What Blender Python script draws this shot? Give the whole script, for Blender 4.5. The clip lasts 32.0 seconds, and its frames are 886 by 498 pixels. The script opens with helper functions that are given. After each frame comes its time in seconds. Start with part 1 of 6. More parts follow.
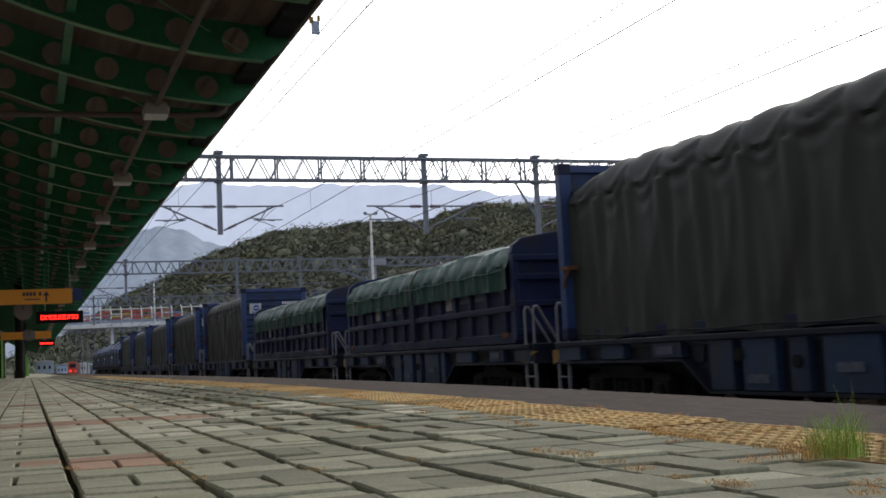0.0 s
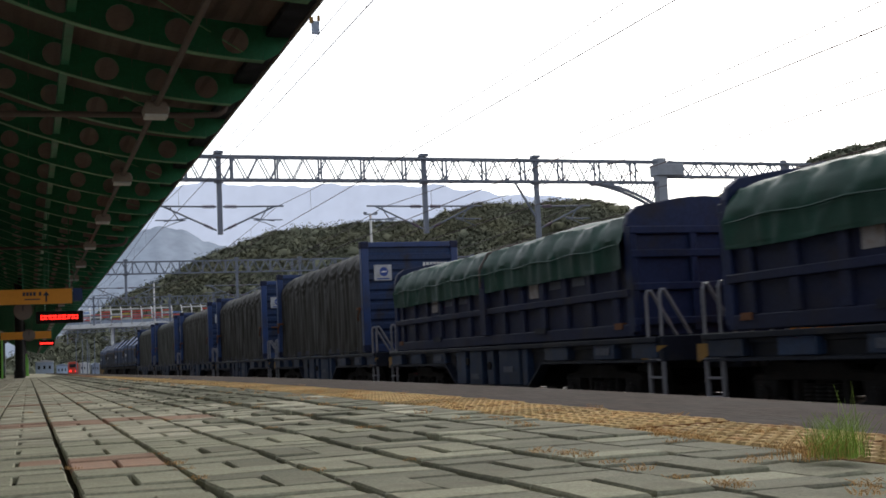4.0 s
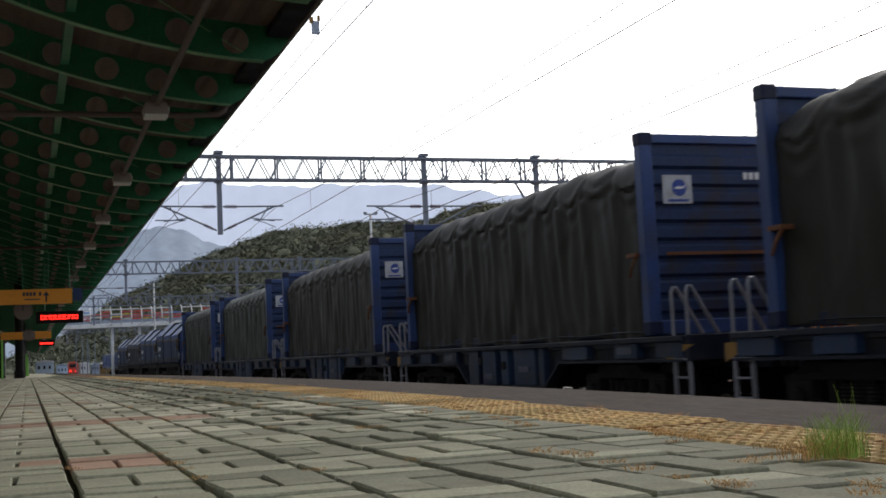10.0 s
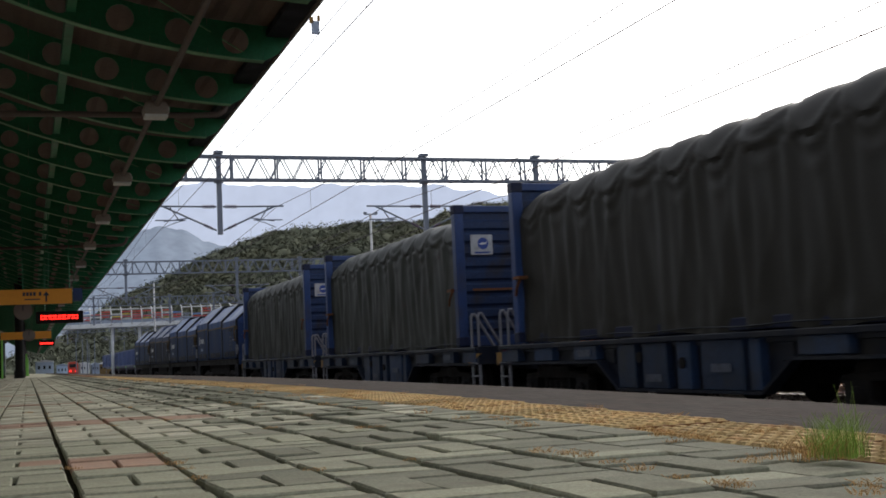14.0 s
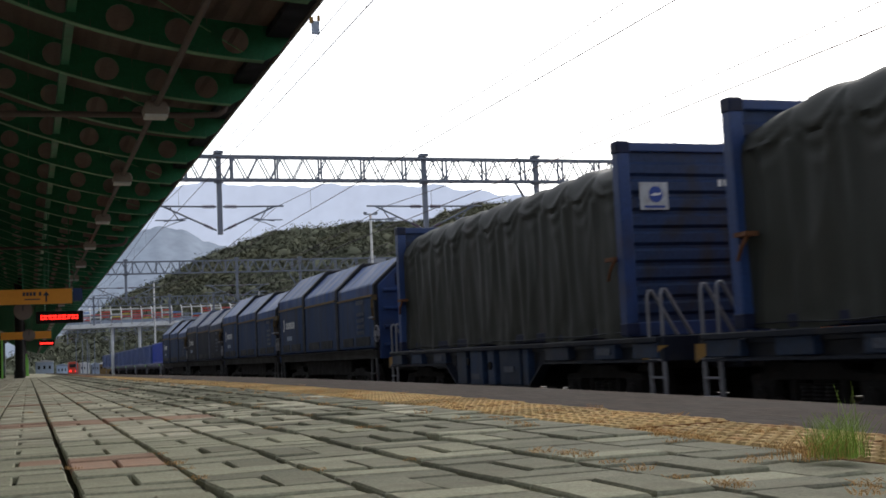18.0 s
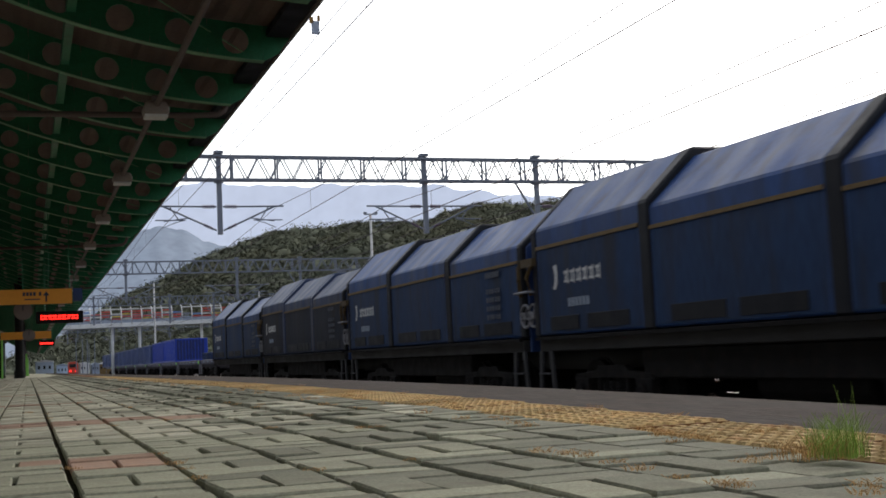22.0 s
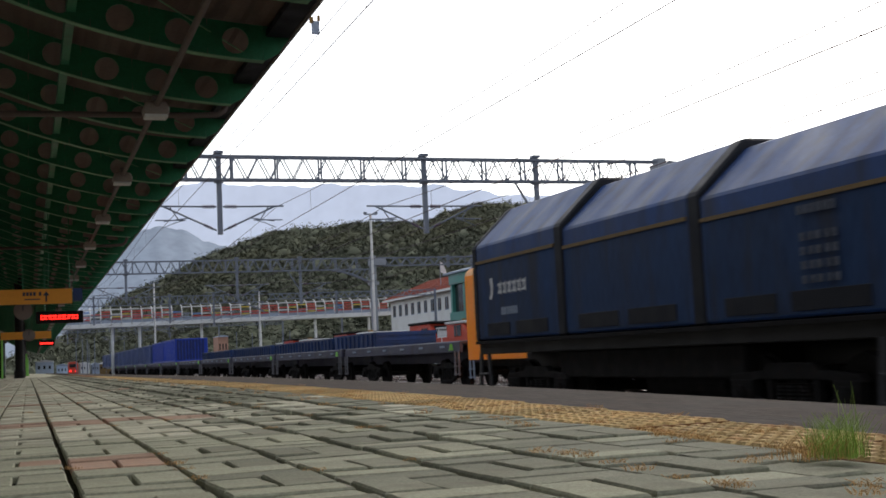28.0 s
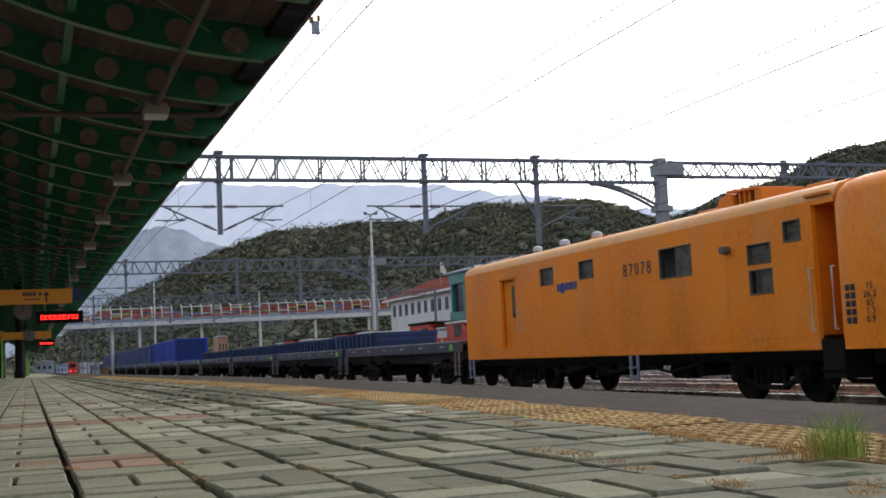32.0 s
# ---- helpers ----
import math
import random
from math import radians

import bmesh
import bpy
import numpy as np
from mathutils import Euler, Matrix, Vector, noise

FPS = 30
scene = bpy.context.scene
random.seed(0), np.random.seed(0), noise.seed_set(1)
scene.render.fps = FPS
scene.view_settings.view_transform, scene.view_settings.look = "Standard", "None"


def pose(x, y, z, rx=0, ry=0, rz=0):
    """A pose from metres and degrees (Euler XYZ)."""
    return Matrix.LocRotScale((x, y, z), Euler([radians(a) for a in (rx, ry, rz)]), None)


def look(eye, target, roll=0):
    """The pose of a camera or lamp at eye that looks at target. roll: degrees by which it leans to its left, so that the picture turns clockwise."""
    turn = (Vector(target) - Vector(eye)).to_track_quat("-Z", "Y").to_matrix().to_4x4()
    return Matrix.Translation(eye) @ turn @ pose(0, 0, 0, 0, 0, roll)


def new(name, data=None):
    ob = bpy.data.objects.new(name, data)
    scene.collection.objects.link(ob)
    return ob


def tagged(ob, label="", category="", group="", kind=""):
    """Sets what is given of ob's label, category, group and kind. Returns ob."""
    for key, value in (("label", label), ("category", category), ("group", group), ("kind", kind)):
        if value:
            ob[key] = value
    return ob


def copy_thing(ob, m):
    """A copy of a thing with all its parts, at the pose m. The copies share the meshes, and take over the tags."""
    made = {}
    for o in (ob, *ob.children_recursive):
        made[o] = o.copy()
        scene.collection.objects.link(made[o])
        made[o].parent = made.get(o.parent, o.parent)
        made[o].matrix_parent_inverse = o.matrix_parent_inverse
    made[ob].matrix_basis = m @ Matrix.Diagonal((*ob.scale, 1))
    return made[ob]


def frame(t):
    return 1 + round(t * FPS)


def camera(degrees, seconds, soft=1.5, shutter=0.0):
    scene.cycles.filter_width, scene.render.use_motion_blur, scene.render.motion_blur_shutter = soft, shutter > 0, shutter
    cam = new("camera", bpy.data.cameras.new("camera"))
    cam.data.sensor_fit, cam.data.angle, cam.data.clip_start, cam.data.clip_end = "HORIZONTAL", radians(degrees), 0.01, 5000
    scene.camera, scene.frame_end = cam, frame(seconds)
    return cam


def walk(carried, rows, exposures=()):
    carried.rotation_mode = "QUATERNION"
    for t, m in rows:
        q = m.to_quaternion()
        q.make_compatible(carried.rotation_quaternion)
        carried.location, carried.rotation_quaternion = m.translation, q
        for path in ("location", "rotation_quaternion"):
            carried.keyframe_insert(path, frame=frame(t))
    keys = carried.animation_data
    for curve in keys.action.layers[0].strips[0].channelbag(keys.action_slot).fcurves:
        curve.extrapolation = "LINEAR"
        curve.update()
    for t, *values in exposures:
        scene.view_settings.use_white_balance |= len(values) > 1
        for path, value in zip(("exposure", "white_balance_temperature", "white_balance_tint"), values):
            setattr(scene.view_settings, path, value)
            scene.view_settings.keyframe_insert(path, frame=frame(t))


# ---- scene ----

# ------------------------------------------------------------------ camera
cam = camera(41.47, 32.0, soft=1.7, shutter=0.5)
EYE = Vector((0, 0, 0.235))
YAW, PITCH, ROLL = 19.68, 5.10, -2.66
AIM = Vector((math.sin(radians(YAW)) * math.cos(radians(PITCH)), math.cos(radians(YAW)) * math.cos(radians(PITCH)), math.sin(radians(PITCH))))
walk(cam, [(0, look(EYE, EYE + AIM, ROLL)), (32, look(EYE, EYE + AIM, ROLL))], [(0, 0.72), (32, 0.72)])

# ------------------------------------------------------------------ light
SUN_AZ, SUN_EL = 46, 37          # degrees from the track's line towards the far side, and above the horizon
world = bpy.data.worlds.new("evening_sky")
scene.world = world
world.use_nodes = True
wn, wl = world.node_tree.nodes, world.node_tree.links
sky = wn.new("ShaderNodeTexSky")
sky.sky_type, sky.sun_disc = "NISHITA", False
sky.sun_elevation, sky.sun_rotation = radians(SUN_EL), radians(SUN_AZ)
sky.air_density, sky.dust_density, sky.ozone_density = 1.0, 2.5, 1.0
hsv = wn.new("ShaderNodeHueSaturation")
hsv.inputs["Saturation"].default_value = 0.35
wl.new(sky.outputs[0], hsv.inputs["Color"])
wl.new(hsv.outputs[0], wn["Background"].inputs[0])
wn["Background"].inputs[1].default_value = 0.15
sun_data = bpy.data.lights.new("sun", "SUN")
sun_data.energy, sun_data.angle, sun_data.color = 0.3, radians(20), (1.0, 0.9, 0.78)
sun = new("sun", sun_data)
SUN_DIR = Vector((math.sin(radians(SUN_AZ)) * math.cos(radians(SUN_EL)), math.cos(radians(SUN_AZ)) * math.cos(radians(SUN_EL)), math.sin(radians(SUN_EL))))
sun.matrix_world = look(SUN_DIR * 50, (0, 0, 0))


# ------------------------------------------------------------------ materials
def mat(name, col, rough=0.7, metal=0.0, var=0.25, scale=3.0, fine=40.0, bump=0.15, stain=None, stain_amt=0.0, rnd=0.0,
        streak=(1, 1, 1), emit=0.0, island=0.0, bump_dist=0.01, spec=0.35):
    """Base colour with two scales of variation, an optional stain, and fine relief."""
    m = bpy.data.materials.new(name)
    m.use_nodes = True
    n, l = m.node_tree.nodes, m.node_tree.links
    b = n["Principled BSDF"]
    tc = n.new("ShaderNodeTexCoord")
    mp = n.new("ShaderNodeMapping")
    mp.inputs["Scale"].default_value = streak
    l.new(tc.outputs["Object"], mp.inputs[0])
    big = n.new("ShaderNodeTexNoise")
    big.inputs["Scale"].default_value, big.inputs["Detail"].default_value = scale, 6
    l.new(mp.outputs[0], big.inputs["Vector"])
    small = n.new("ShaderNodeTexNoise")
    small.inputs["Scale"].default_value, small.inputs["Detail"].default_value = fine, 4
    l.new(mp.outputs[0], small.inputs["Vector"])
    value = n.new("ShaderNodeMath")
    value.operation = "ADD"
    l.new(big.outputs[0], value.inputs[0])
    l.new(small.outputs[0], value.inputs[1])
    rng = n.new("ShaderNodeMapRange")
    rng.inputs["From Min"].default_value, rng.inputs["From Max"].default_value = 0.6, 1.4
    rng.inputs["To Min"].default_value, rng.inputs["To Max"].default_value = 1 - var, 1 + var
    l.new(value.outputs[0], rng.inputs["Value"])
    out = rng.outputs[0]
    for amount, node, socket in ((rnd, "ShaderNodeObjectInfo", "Random"), (island, "ShaderNodeNewGeometry", "Random Per Island")):
        if amount:
            info = n.new(node)
            r2 = n.new("ShaderNodeMapRange")
            r2.inputs["To Min"].default_value, r2.inputs["To Max"].default_value = 1 - amount, 1 + amount
            l.new(info.outputs[socket], r2.inputs["Value"])
            mul = n.new("ShaderNodeMath")
            mul.operation = "MULTIPLY"
            l.new(out, mul.inputs[0])
            l.new(r2.outputs[0], mul.inputs[1])
            out = mul.outputs[0]
    mix = n.new("ShaderNodeMix")
    mix.data_type, mix.blend_type = "RGBA", "MULTIPLY"
    mix.inputs[0].default_value = 1.0
    mix.inputs[6].default_value = (*col, 1)
    l.new(out, mix.inputs[7])
    colour = mix.outputs[2]
    if stain:
        sn = n.new("ShaderNodeTexNoise")
        sn.inputs["Scale"].default_value, sn.inputs["Detail"].default_value = scale * 1.7, 8
        l.new(mp.outputs[0], sn.inputs["Vector"])
        sr = n.new("ShaderNodeMapRange")
        sr.inputs["From Min"].default_value, sr.inputs["From Max"].default_value = 0.5, 0.72
        sr.inputs["To Max"].default_value = stain_amt
        l.new(sn.outputs[0], sr.inputs["Value"])
        m2 = n.new("ShaderNodeMix")
        m2.data_type = "RGBA"
        l.new(sr.outputs[0], m2.inputs[0])
        l.new(colour, m2.inputs[6])
        m2.inputs[7].default_value = (*stain, 1)
        colour = m2.outputs[2]
    l.new(colour, b.inputs["Base Color"])
    b.inputs["Metallic"].default_value = metal
    b.inputs["Specular IOR Level"].default_value = spec
    rr = n.new("ShaderNodeMapRange")
    rr.inputs["From Min"].default_value, rr.inputs["From Max"].default_value = 0.3, 0.7
    rr.inputs["To Min"].default_value, rr.inputs["To Max"].default_value = max(0.02, rough - 0.12), min(1, rough + 0.12)
    l.new(big.outputs[0], rr.inputs["Value"])
    l.new(rr.outputs[0], b.inputs["Roughness"])
    if bump:
        bp = n.new("ShaderNodeBump")
        bp.inputs["Strength"].default_value, bp.inputs["Distance"].default_value = bump, bump_dist
        l.new(small.outputs[0], bp.inputs["Height"])
        l.new(bp.outputs[0], b.inputs["Normal"])
    if emit:
        l.new(colour, b.inputs["Emission Color"])
        b.inputs["Emission Strength"].default_value = emit
    return m


RUST, DIRT = (0.16, 0.07, 0.03), (0.05, 0.045, 0.04)
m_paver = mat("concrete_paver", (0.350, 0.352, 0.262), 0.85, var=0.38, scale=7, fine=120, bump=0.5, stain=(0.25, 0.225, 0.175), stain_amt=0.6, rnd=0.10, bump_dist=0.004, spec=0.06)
# same concrete in a paler colour, painted brighter for the paving farther off
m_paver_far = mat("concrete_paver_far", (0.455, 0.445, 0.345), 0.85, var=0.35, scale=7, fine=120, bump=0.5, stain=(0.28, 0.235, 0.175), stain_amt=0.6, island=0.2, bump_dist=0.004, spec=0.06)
m_paver_red = mat("red_paver", (0.41, 0.275, 0.205), 0.85, var=0.3, scale=5, fine=120, bump=0.5, stain=(0.28, 0.25, 0.20), stain_amt=0.5, rnd=0.15, bump_dist=0.004, spec=0.06)
m_paver_dark = mat("grimy_paver", (0.248, 0.250, 0.188), 0.85, var=0.4, scale=5, fine=120, bump=0.5, stain=(0.17, 0.15, 0.125), stain_amt=0.7, rnd=0.15, bump_dist=0.004, spec=0.06)
m_joint = mat("joint_soil", (0.055, 0.053, 0.040), 0.95, var=0.5, scale=12, fine=200, bump=0.6, spec=0.02)
m_tactbase = mat("worn_tactile_base", (0.22, 0.105, 0.05), 0.85, var=0.5, scale=6, fine=60, bump=0.3, stain=(0.11, 0.12, 0.05), stain_amt=0.8, rnd=0.3, spec=0.08)
m_tactile = mat("yellow_tactile", (0.60, 0.43, 0.20), 0.8, var=0.35, scale=5, fine=90, bump=0.3, stain=(0.50, 0.26, 0.13), stain_amt=0.8, rnd=0.25, spec=0.08)
m_coping = mat("platform_edge_concrete", (0.062, 0.050, 0.043), 0.9, var=0.55, scale=5, fine=28, bump=0.8, stain=(0.04, 0.033, 0.028), stain_amt=0.6, streak=(1, 0.3, 1), spec=0.05)
m_ballast = mat("ballast", (0.055, 0.050, 0.048), 0.95, var=0.6, scale=1.2, fine=14, bump=1.0, stain=(0.12, 0.085, 0.07), stain_amt=0.4, bump_dist=0.06, spec=0.05)
m_ground = mat("dry_ground", (0.13, 0.12, 0.09), 0.95, var=0.4, scale=0.05, fine=1.5, bump=0.5, stain=(0.07, 0.085, 0.04), stain_amt=0.7, spec=0.05)
m_rail = mat("rail_steel", (0.46, 0.40, 0.38), 0.28, 0.9, var=0.3, scale=2, fine=30)
m_sleeper = mat("concrete_sleeper", (0.095, 0.088, 0.078), 0.9, var=0.25, scale=2, fine=30)
m_blue = mat("blue_paint", (0.021, 0.047, 0.145), 0.45, var=0.3, scale=1.2, fine=25, bump=0.1, stain=(0.035, 0.035, 0.05), stain_amt=0.6, rnd=0.12)
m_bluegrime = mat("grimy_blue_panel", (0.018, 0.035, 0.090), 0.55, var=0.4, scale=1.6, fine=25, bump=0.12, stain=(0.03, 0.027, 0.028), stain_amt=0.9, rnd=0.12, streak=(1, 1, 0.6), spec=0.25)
m_bluedark = mat("dark_blue_wagon_paint", (0.015, 0.0195, 0.048), 0.55, var=0.35, scale=1.0, fine=20, bump=0.1, stain=(0.03, 0.024, 0.022), stain_amt=0.6, rnd=0.1, spec=0.16)
m_frame = mat("wagon_frame_blue", (0.008, 0.011, 0.021), 0.55, var=0.4, scale=1.2, fine=20, bump=0.15, stain=(0.03, 0.026, 0.024), stain_amt=0.8, rnd=0.1, spec=0.25)
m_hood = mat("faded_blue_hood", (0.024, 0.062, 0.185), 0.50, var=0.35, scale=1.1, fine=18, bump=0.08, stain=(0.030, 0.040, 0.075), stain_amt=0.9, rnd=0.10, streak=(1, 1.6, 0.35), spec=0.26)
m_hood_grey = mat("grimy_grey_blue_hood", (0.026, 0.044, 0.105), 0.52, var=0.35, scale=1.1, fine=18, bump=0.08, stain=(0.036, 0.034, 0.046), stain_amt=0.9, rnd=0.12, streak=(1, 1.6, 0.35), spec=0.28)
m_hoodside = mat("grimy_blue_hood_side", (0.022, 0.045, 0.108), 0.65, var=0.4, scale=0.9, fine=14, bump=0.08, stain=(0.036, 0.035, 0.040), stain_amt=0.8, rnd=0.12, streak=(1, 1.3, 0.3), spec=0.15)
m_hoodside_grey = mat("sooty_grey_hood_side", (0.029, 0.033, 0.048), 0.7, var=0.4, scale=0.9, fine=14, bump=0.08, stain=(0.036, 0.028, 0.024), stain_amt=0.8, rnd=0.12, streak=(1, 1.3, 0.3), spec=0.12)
m_seal = mat("black_seal", (0.012, 0.013, 0.018), 0.6, var=0.3, spec=0.20)
m_black = mat("grimy_black_steel", (0.009, 0.008, 0.008), 0.8, var=0.5, scale=4, fine=40, stain=(0.026, 0.017, 0.012), stain_amt=0.4, spec=0.20)
m_tarp = mat("dark_tarpaulin", (0.025, 0.0232, 0.0195), 0.62, var=0.3, scale=0.9, fine=70, bump=0.2, stain=(0.032, 0.029, 0.024), stain_amt=0.6, rnd=0.25, bump_dist=0.003, spec=0.22)
m_tarp_grey = mat("grey_green_tarpaulin", (0.035, 0.0375, 0.0325), 0.6, var=0.3, scale=0.9, fine=70, bump=0.2, stain=(0.040, 0.038, 0.031), stain_amt=0.6, rnd=0.15, bump_dist=0.003, spec=0.25)
m_tarp_green = mat("green_tarpaulin", (0.020, 0.060, 0.045), 0.5, var=0.35, scale=1.5, fine=60, bump=0.15, stain=(0.032, 0.062, 0.050), stain_amt=0.7, rnd=0.1, bump_dist=0.003, spec=0.14)
m_silver = mat("worn_grey_handrail", (0.19, 0.19, 0.215), 0.5, 0.3, var=0.3)
m_white = mat("white_paint", (0.62, 0.62, 0.62), 0.6, var=0.15)
m_hazard = mat("hazard_yellow", (0.22, 0.12, 0.025), 0.6, var=0.3, stain=DIRT, stain_amt=0.6)
m_brass = mat("rusty_orange_fitting", (0.14, 0.055, 0.022), 0.7, var=0.4)
m_trim = mat("yellow_ochre_line", (0.17, 0.11, 0.045), 0.7, var=0.4, scale=3)
m_orange = mat("orange_coach_paint", (1.0, 0.292, 0.014), 0.45, var=0.26, scale=0.9, fine=16, bump=0.05, stain=(0.92, 0.33, 0.06), stain_amt=0.8, streak=(1, 1, 0.7), spec=0.22)
# coach orange made paler: the roof's sky highlight is in the colour
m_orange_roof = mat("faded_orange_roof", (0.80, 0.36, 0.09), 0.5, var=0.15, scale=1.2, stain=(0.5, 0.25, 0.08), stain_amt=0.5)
# darker copy of the coach orange; paints in the doorway recess's shade
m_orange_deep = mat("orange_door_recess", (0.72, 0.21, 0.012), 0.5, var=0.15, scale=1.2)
m_window = mat("dark_glass", (0.02, 0.022, 0.024), 0.12, var=0.2, bump=0)
m_winframe = mat("grey_window_frame", (0.13, 0.115, 0.09), 0.5, 0.3, var=0.2)
m_ink = mat("dark_lettering", (0.03, 0.035, 0.06), 0.6, var=0.2)
m_inkblue = mat("blue_lettering", (0.03, 0.06, 0.25), 0.5, var=0.2)
m_green = mat("green_steel_paint", (0.022, 0.175, 0.082), 0.5, var=0.25, scale=1.5, fine=30, stain=(0.02, 0.07, 0.04), stain_amt=0.6, rnd=0.08)
# paler than the web green: the light on the flanges is painted in
m_greenlight = mat("pale_green_flange", (0.16, 0.34, 0.19), 0.55, var=0.25, scale=2, stain=(0.05, 0.12, 0.07), stain_amt=0.5)
m_deck = mat("brown_roof_sheet", (0.125, 0.084, 0.072), 0.7, var=0.25, scale=1.5, fine=20)
m_gutter = mat("grey_fascia", (0.17, 0.14, 0.13), 0.6, 0.2, var=0.2)
m_conduit = mat("brown_conduit", (0.12, 0.09, 0.082), 0.6, var=0.2)
m_lampbox = mat("lamp_housing", (0.29, 0.25, 0.22), 0.5, var=0.15)
m_gantry = mat("galvanised_grey_blue", (0.15, 0.17, 0.215), 0.5, 0.2, var=0.25, scale=3, fine=40)
m_mast = mat("painted_grey_mast", (0.24, 0.26, 0.30), 0.5, 0.2, var=0.2)
m_wire = mat("copper_wire", (0.11, 0.085, 0.088), 0.7, 0.0, var=0.2)
m_insul = mat("porcelain", (0.10, 0.06, 0.09), 0.3, var=0.2)
m_whitewall = mat("white_render", (0.66, 0.67, 0.68), 0.85, var=0.1, scale=0.4, fine=6, stain=(0.5, 0.5, 0.48), stain_amt=0.4)
m_palehut = mat("pale_blue_cladding", (0.46, 0.55, 0.68), 0.7, var=0.15, scale=0.6)
m_brickhut = mat("weathered_brick_hut", (0.36, 0.20, 0.15), 0.85, var=0.25, scale=0.8)
m_redroof = mat("red_tile_roof", (0.27, 0.065, 0.04), 0.7, var=0.3, scale=1, fine=8)
m_teal = mat("teal_panel", (0.05, 0.22, 0.19), 0.4, var=0.2, scale=0.5)
m_redmach = mat("red_machine_paint", (0.50, 0.06, 0.03), 0.45, var=0.25, scale=1)
m_greyblue = mat("grey_blue_panel", (0.28, 0.33, 0.42), 0.6, var=0.2)
m_sign = mat("orange_sign", (0.52, 0.21, 0.025), 0.5, var=0.1, emit=0.04)
m_led = mat("red_led", (1.0, 0.03, 0.02), 0.5, var=0.05, bump=0, emit=1.6)
m_limepost = mat("lime_post", (0.22, 0.55, 0.10), 0.5, var=0.1)
# leaf green muted, with a little distance haze put into the colour
m_leaf = mat("wood_leaves", (0.112, 0.121, 0.088), 0.95, var=0.3, scale=0.02, fine=0.08, bump=0, stain=(0.155, 0.145, 0.080), stain_amt=0.6, island=0.08, spec=0.03)
m_hill = mat("wooded_slope", (0.100, 0.110, 0.074), 0.95, var=0.4, scale=0.03, fine=0.5, bump=0.5, spec=0.05)
# distance haze painted in: pale blue-grey base colours with a faint glow
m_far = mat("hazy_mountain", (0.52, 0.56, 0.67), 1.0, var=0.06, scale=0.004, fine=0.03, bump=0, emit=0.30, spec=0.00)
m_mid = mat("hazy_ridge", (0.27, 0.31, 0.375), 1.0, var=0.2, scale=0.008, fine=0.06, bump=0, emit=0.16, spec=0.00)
m_grass = mat("green_grass", (0.31, 0.46, 0.085), 0.6, var=0.3, scale=4, fine=60, bump=0, island=0.35)
m_drygrass = mat("dry_weeds", (0.62, 0.36, 0.14), 0.8, var=0.35, scale=4, fine=60, bump=0, island=0.35)


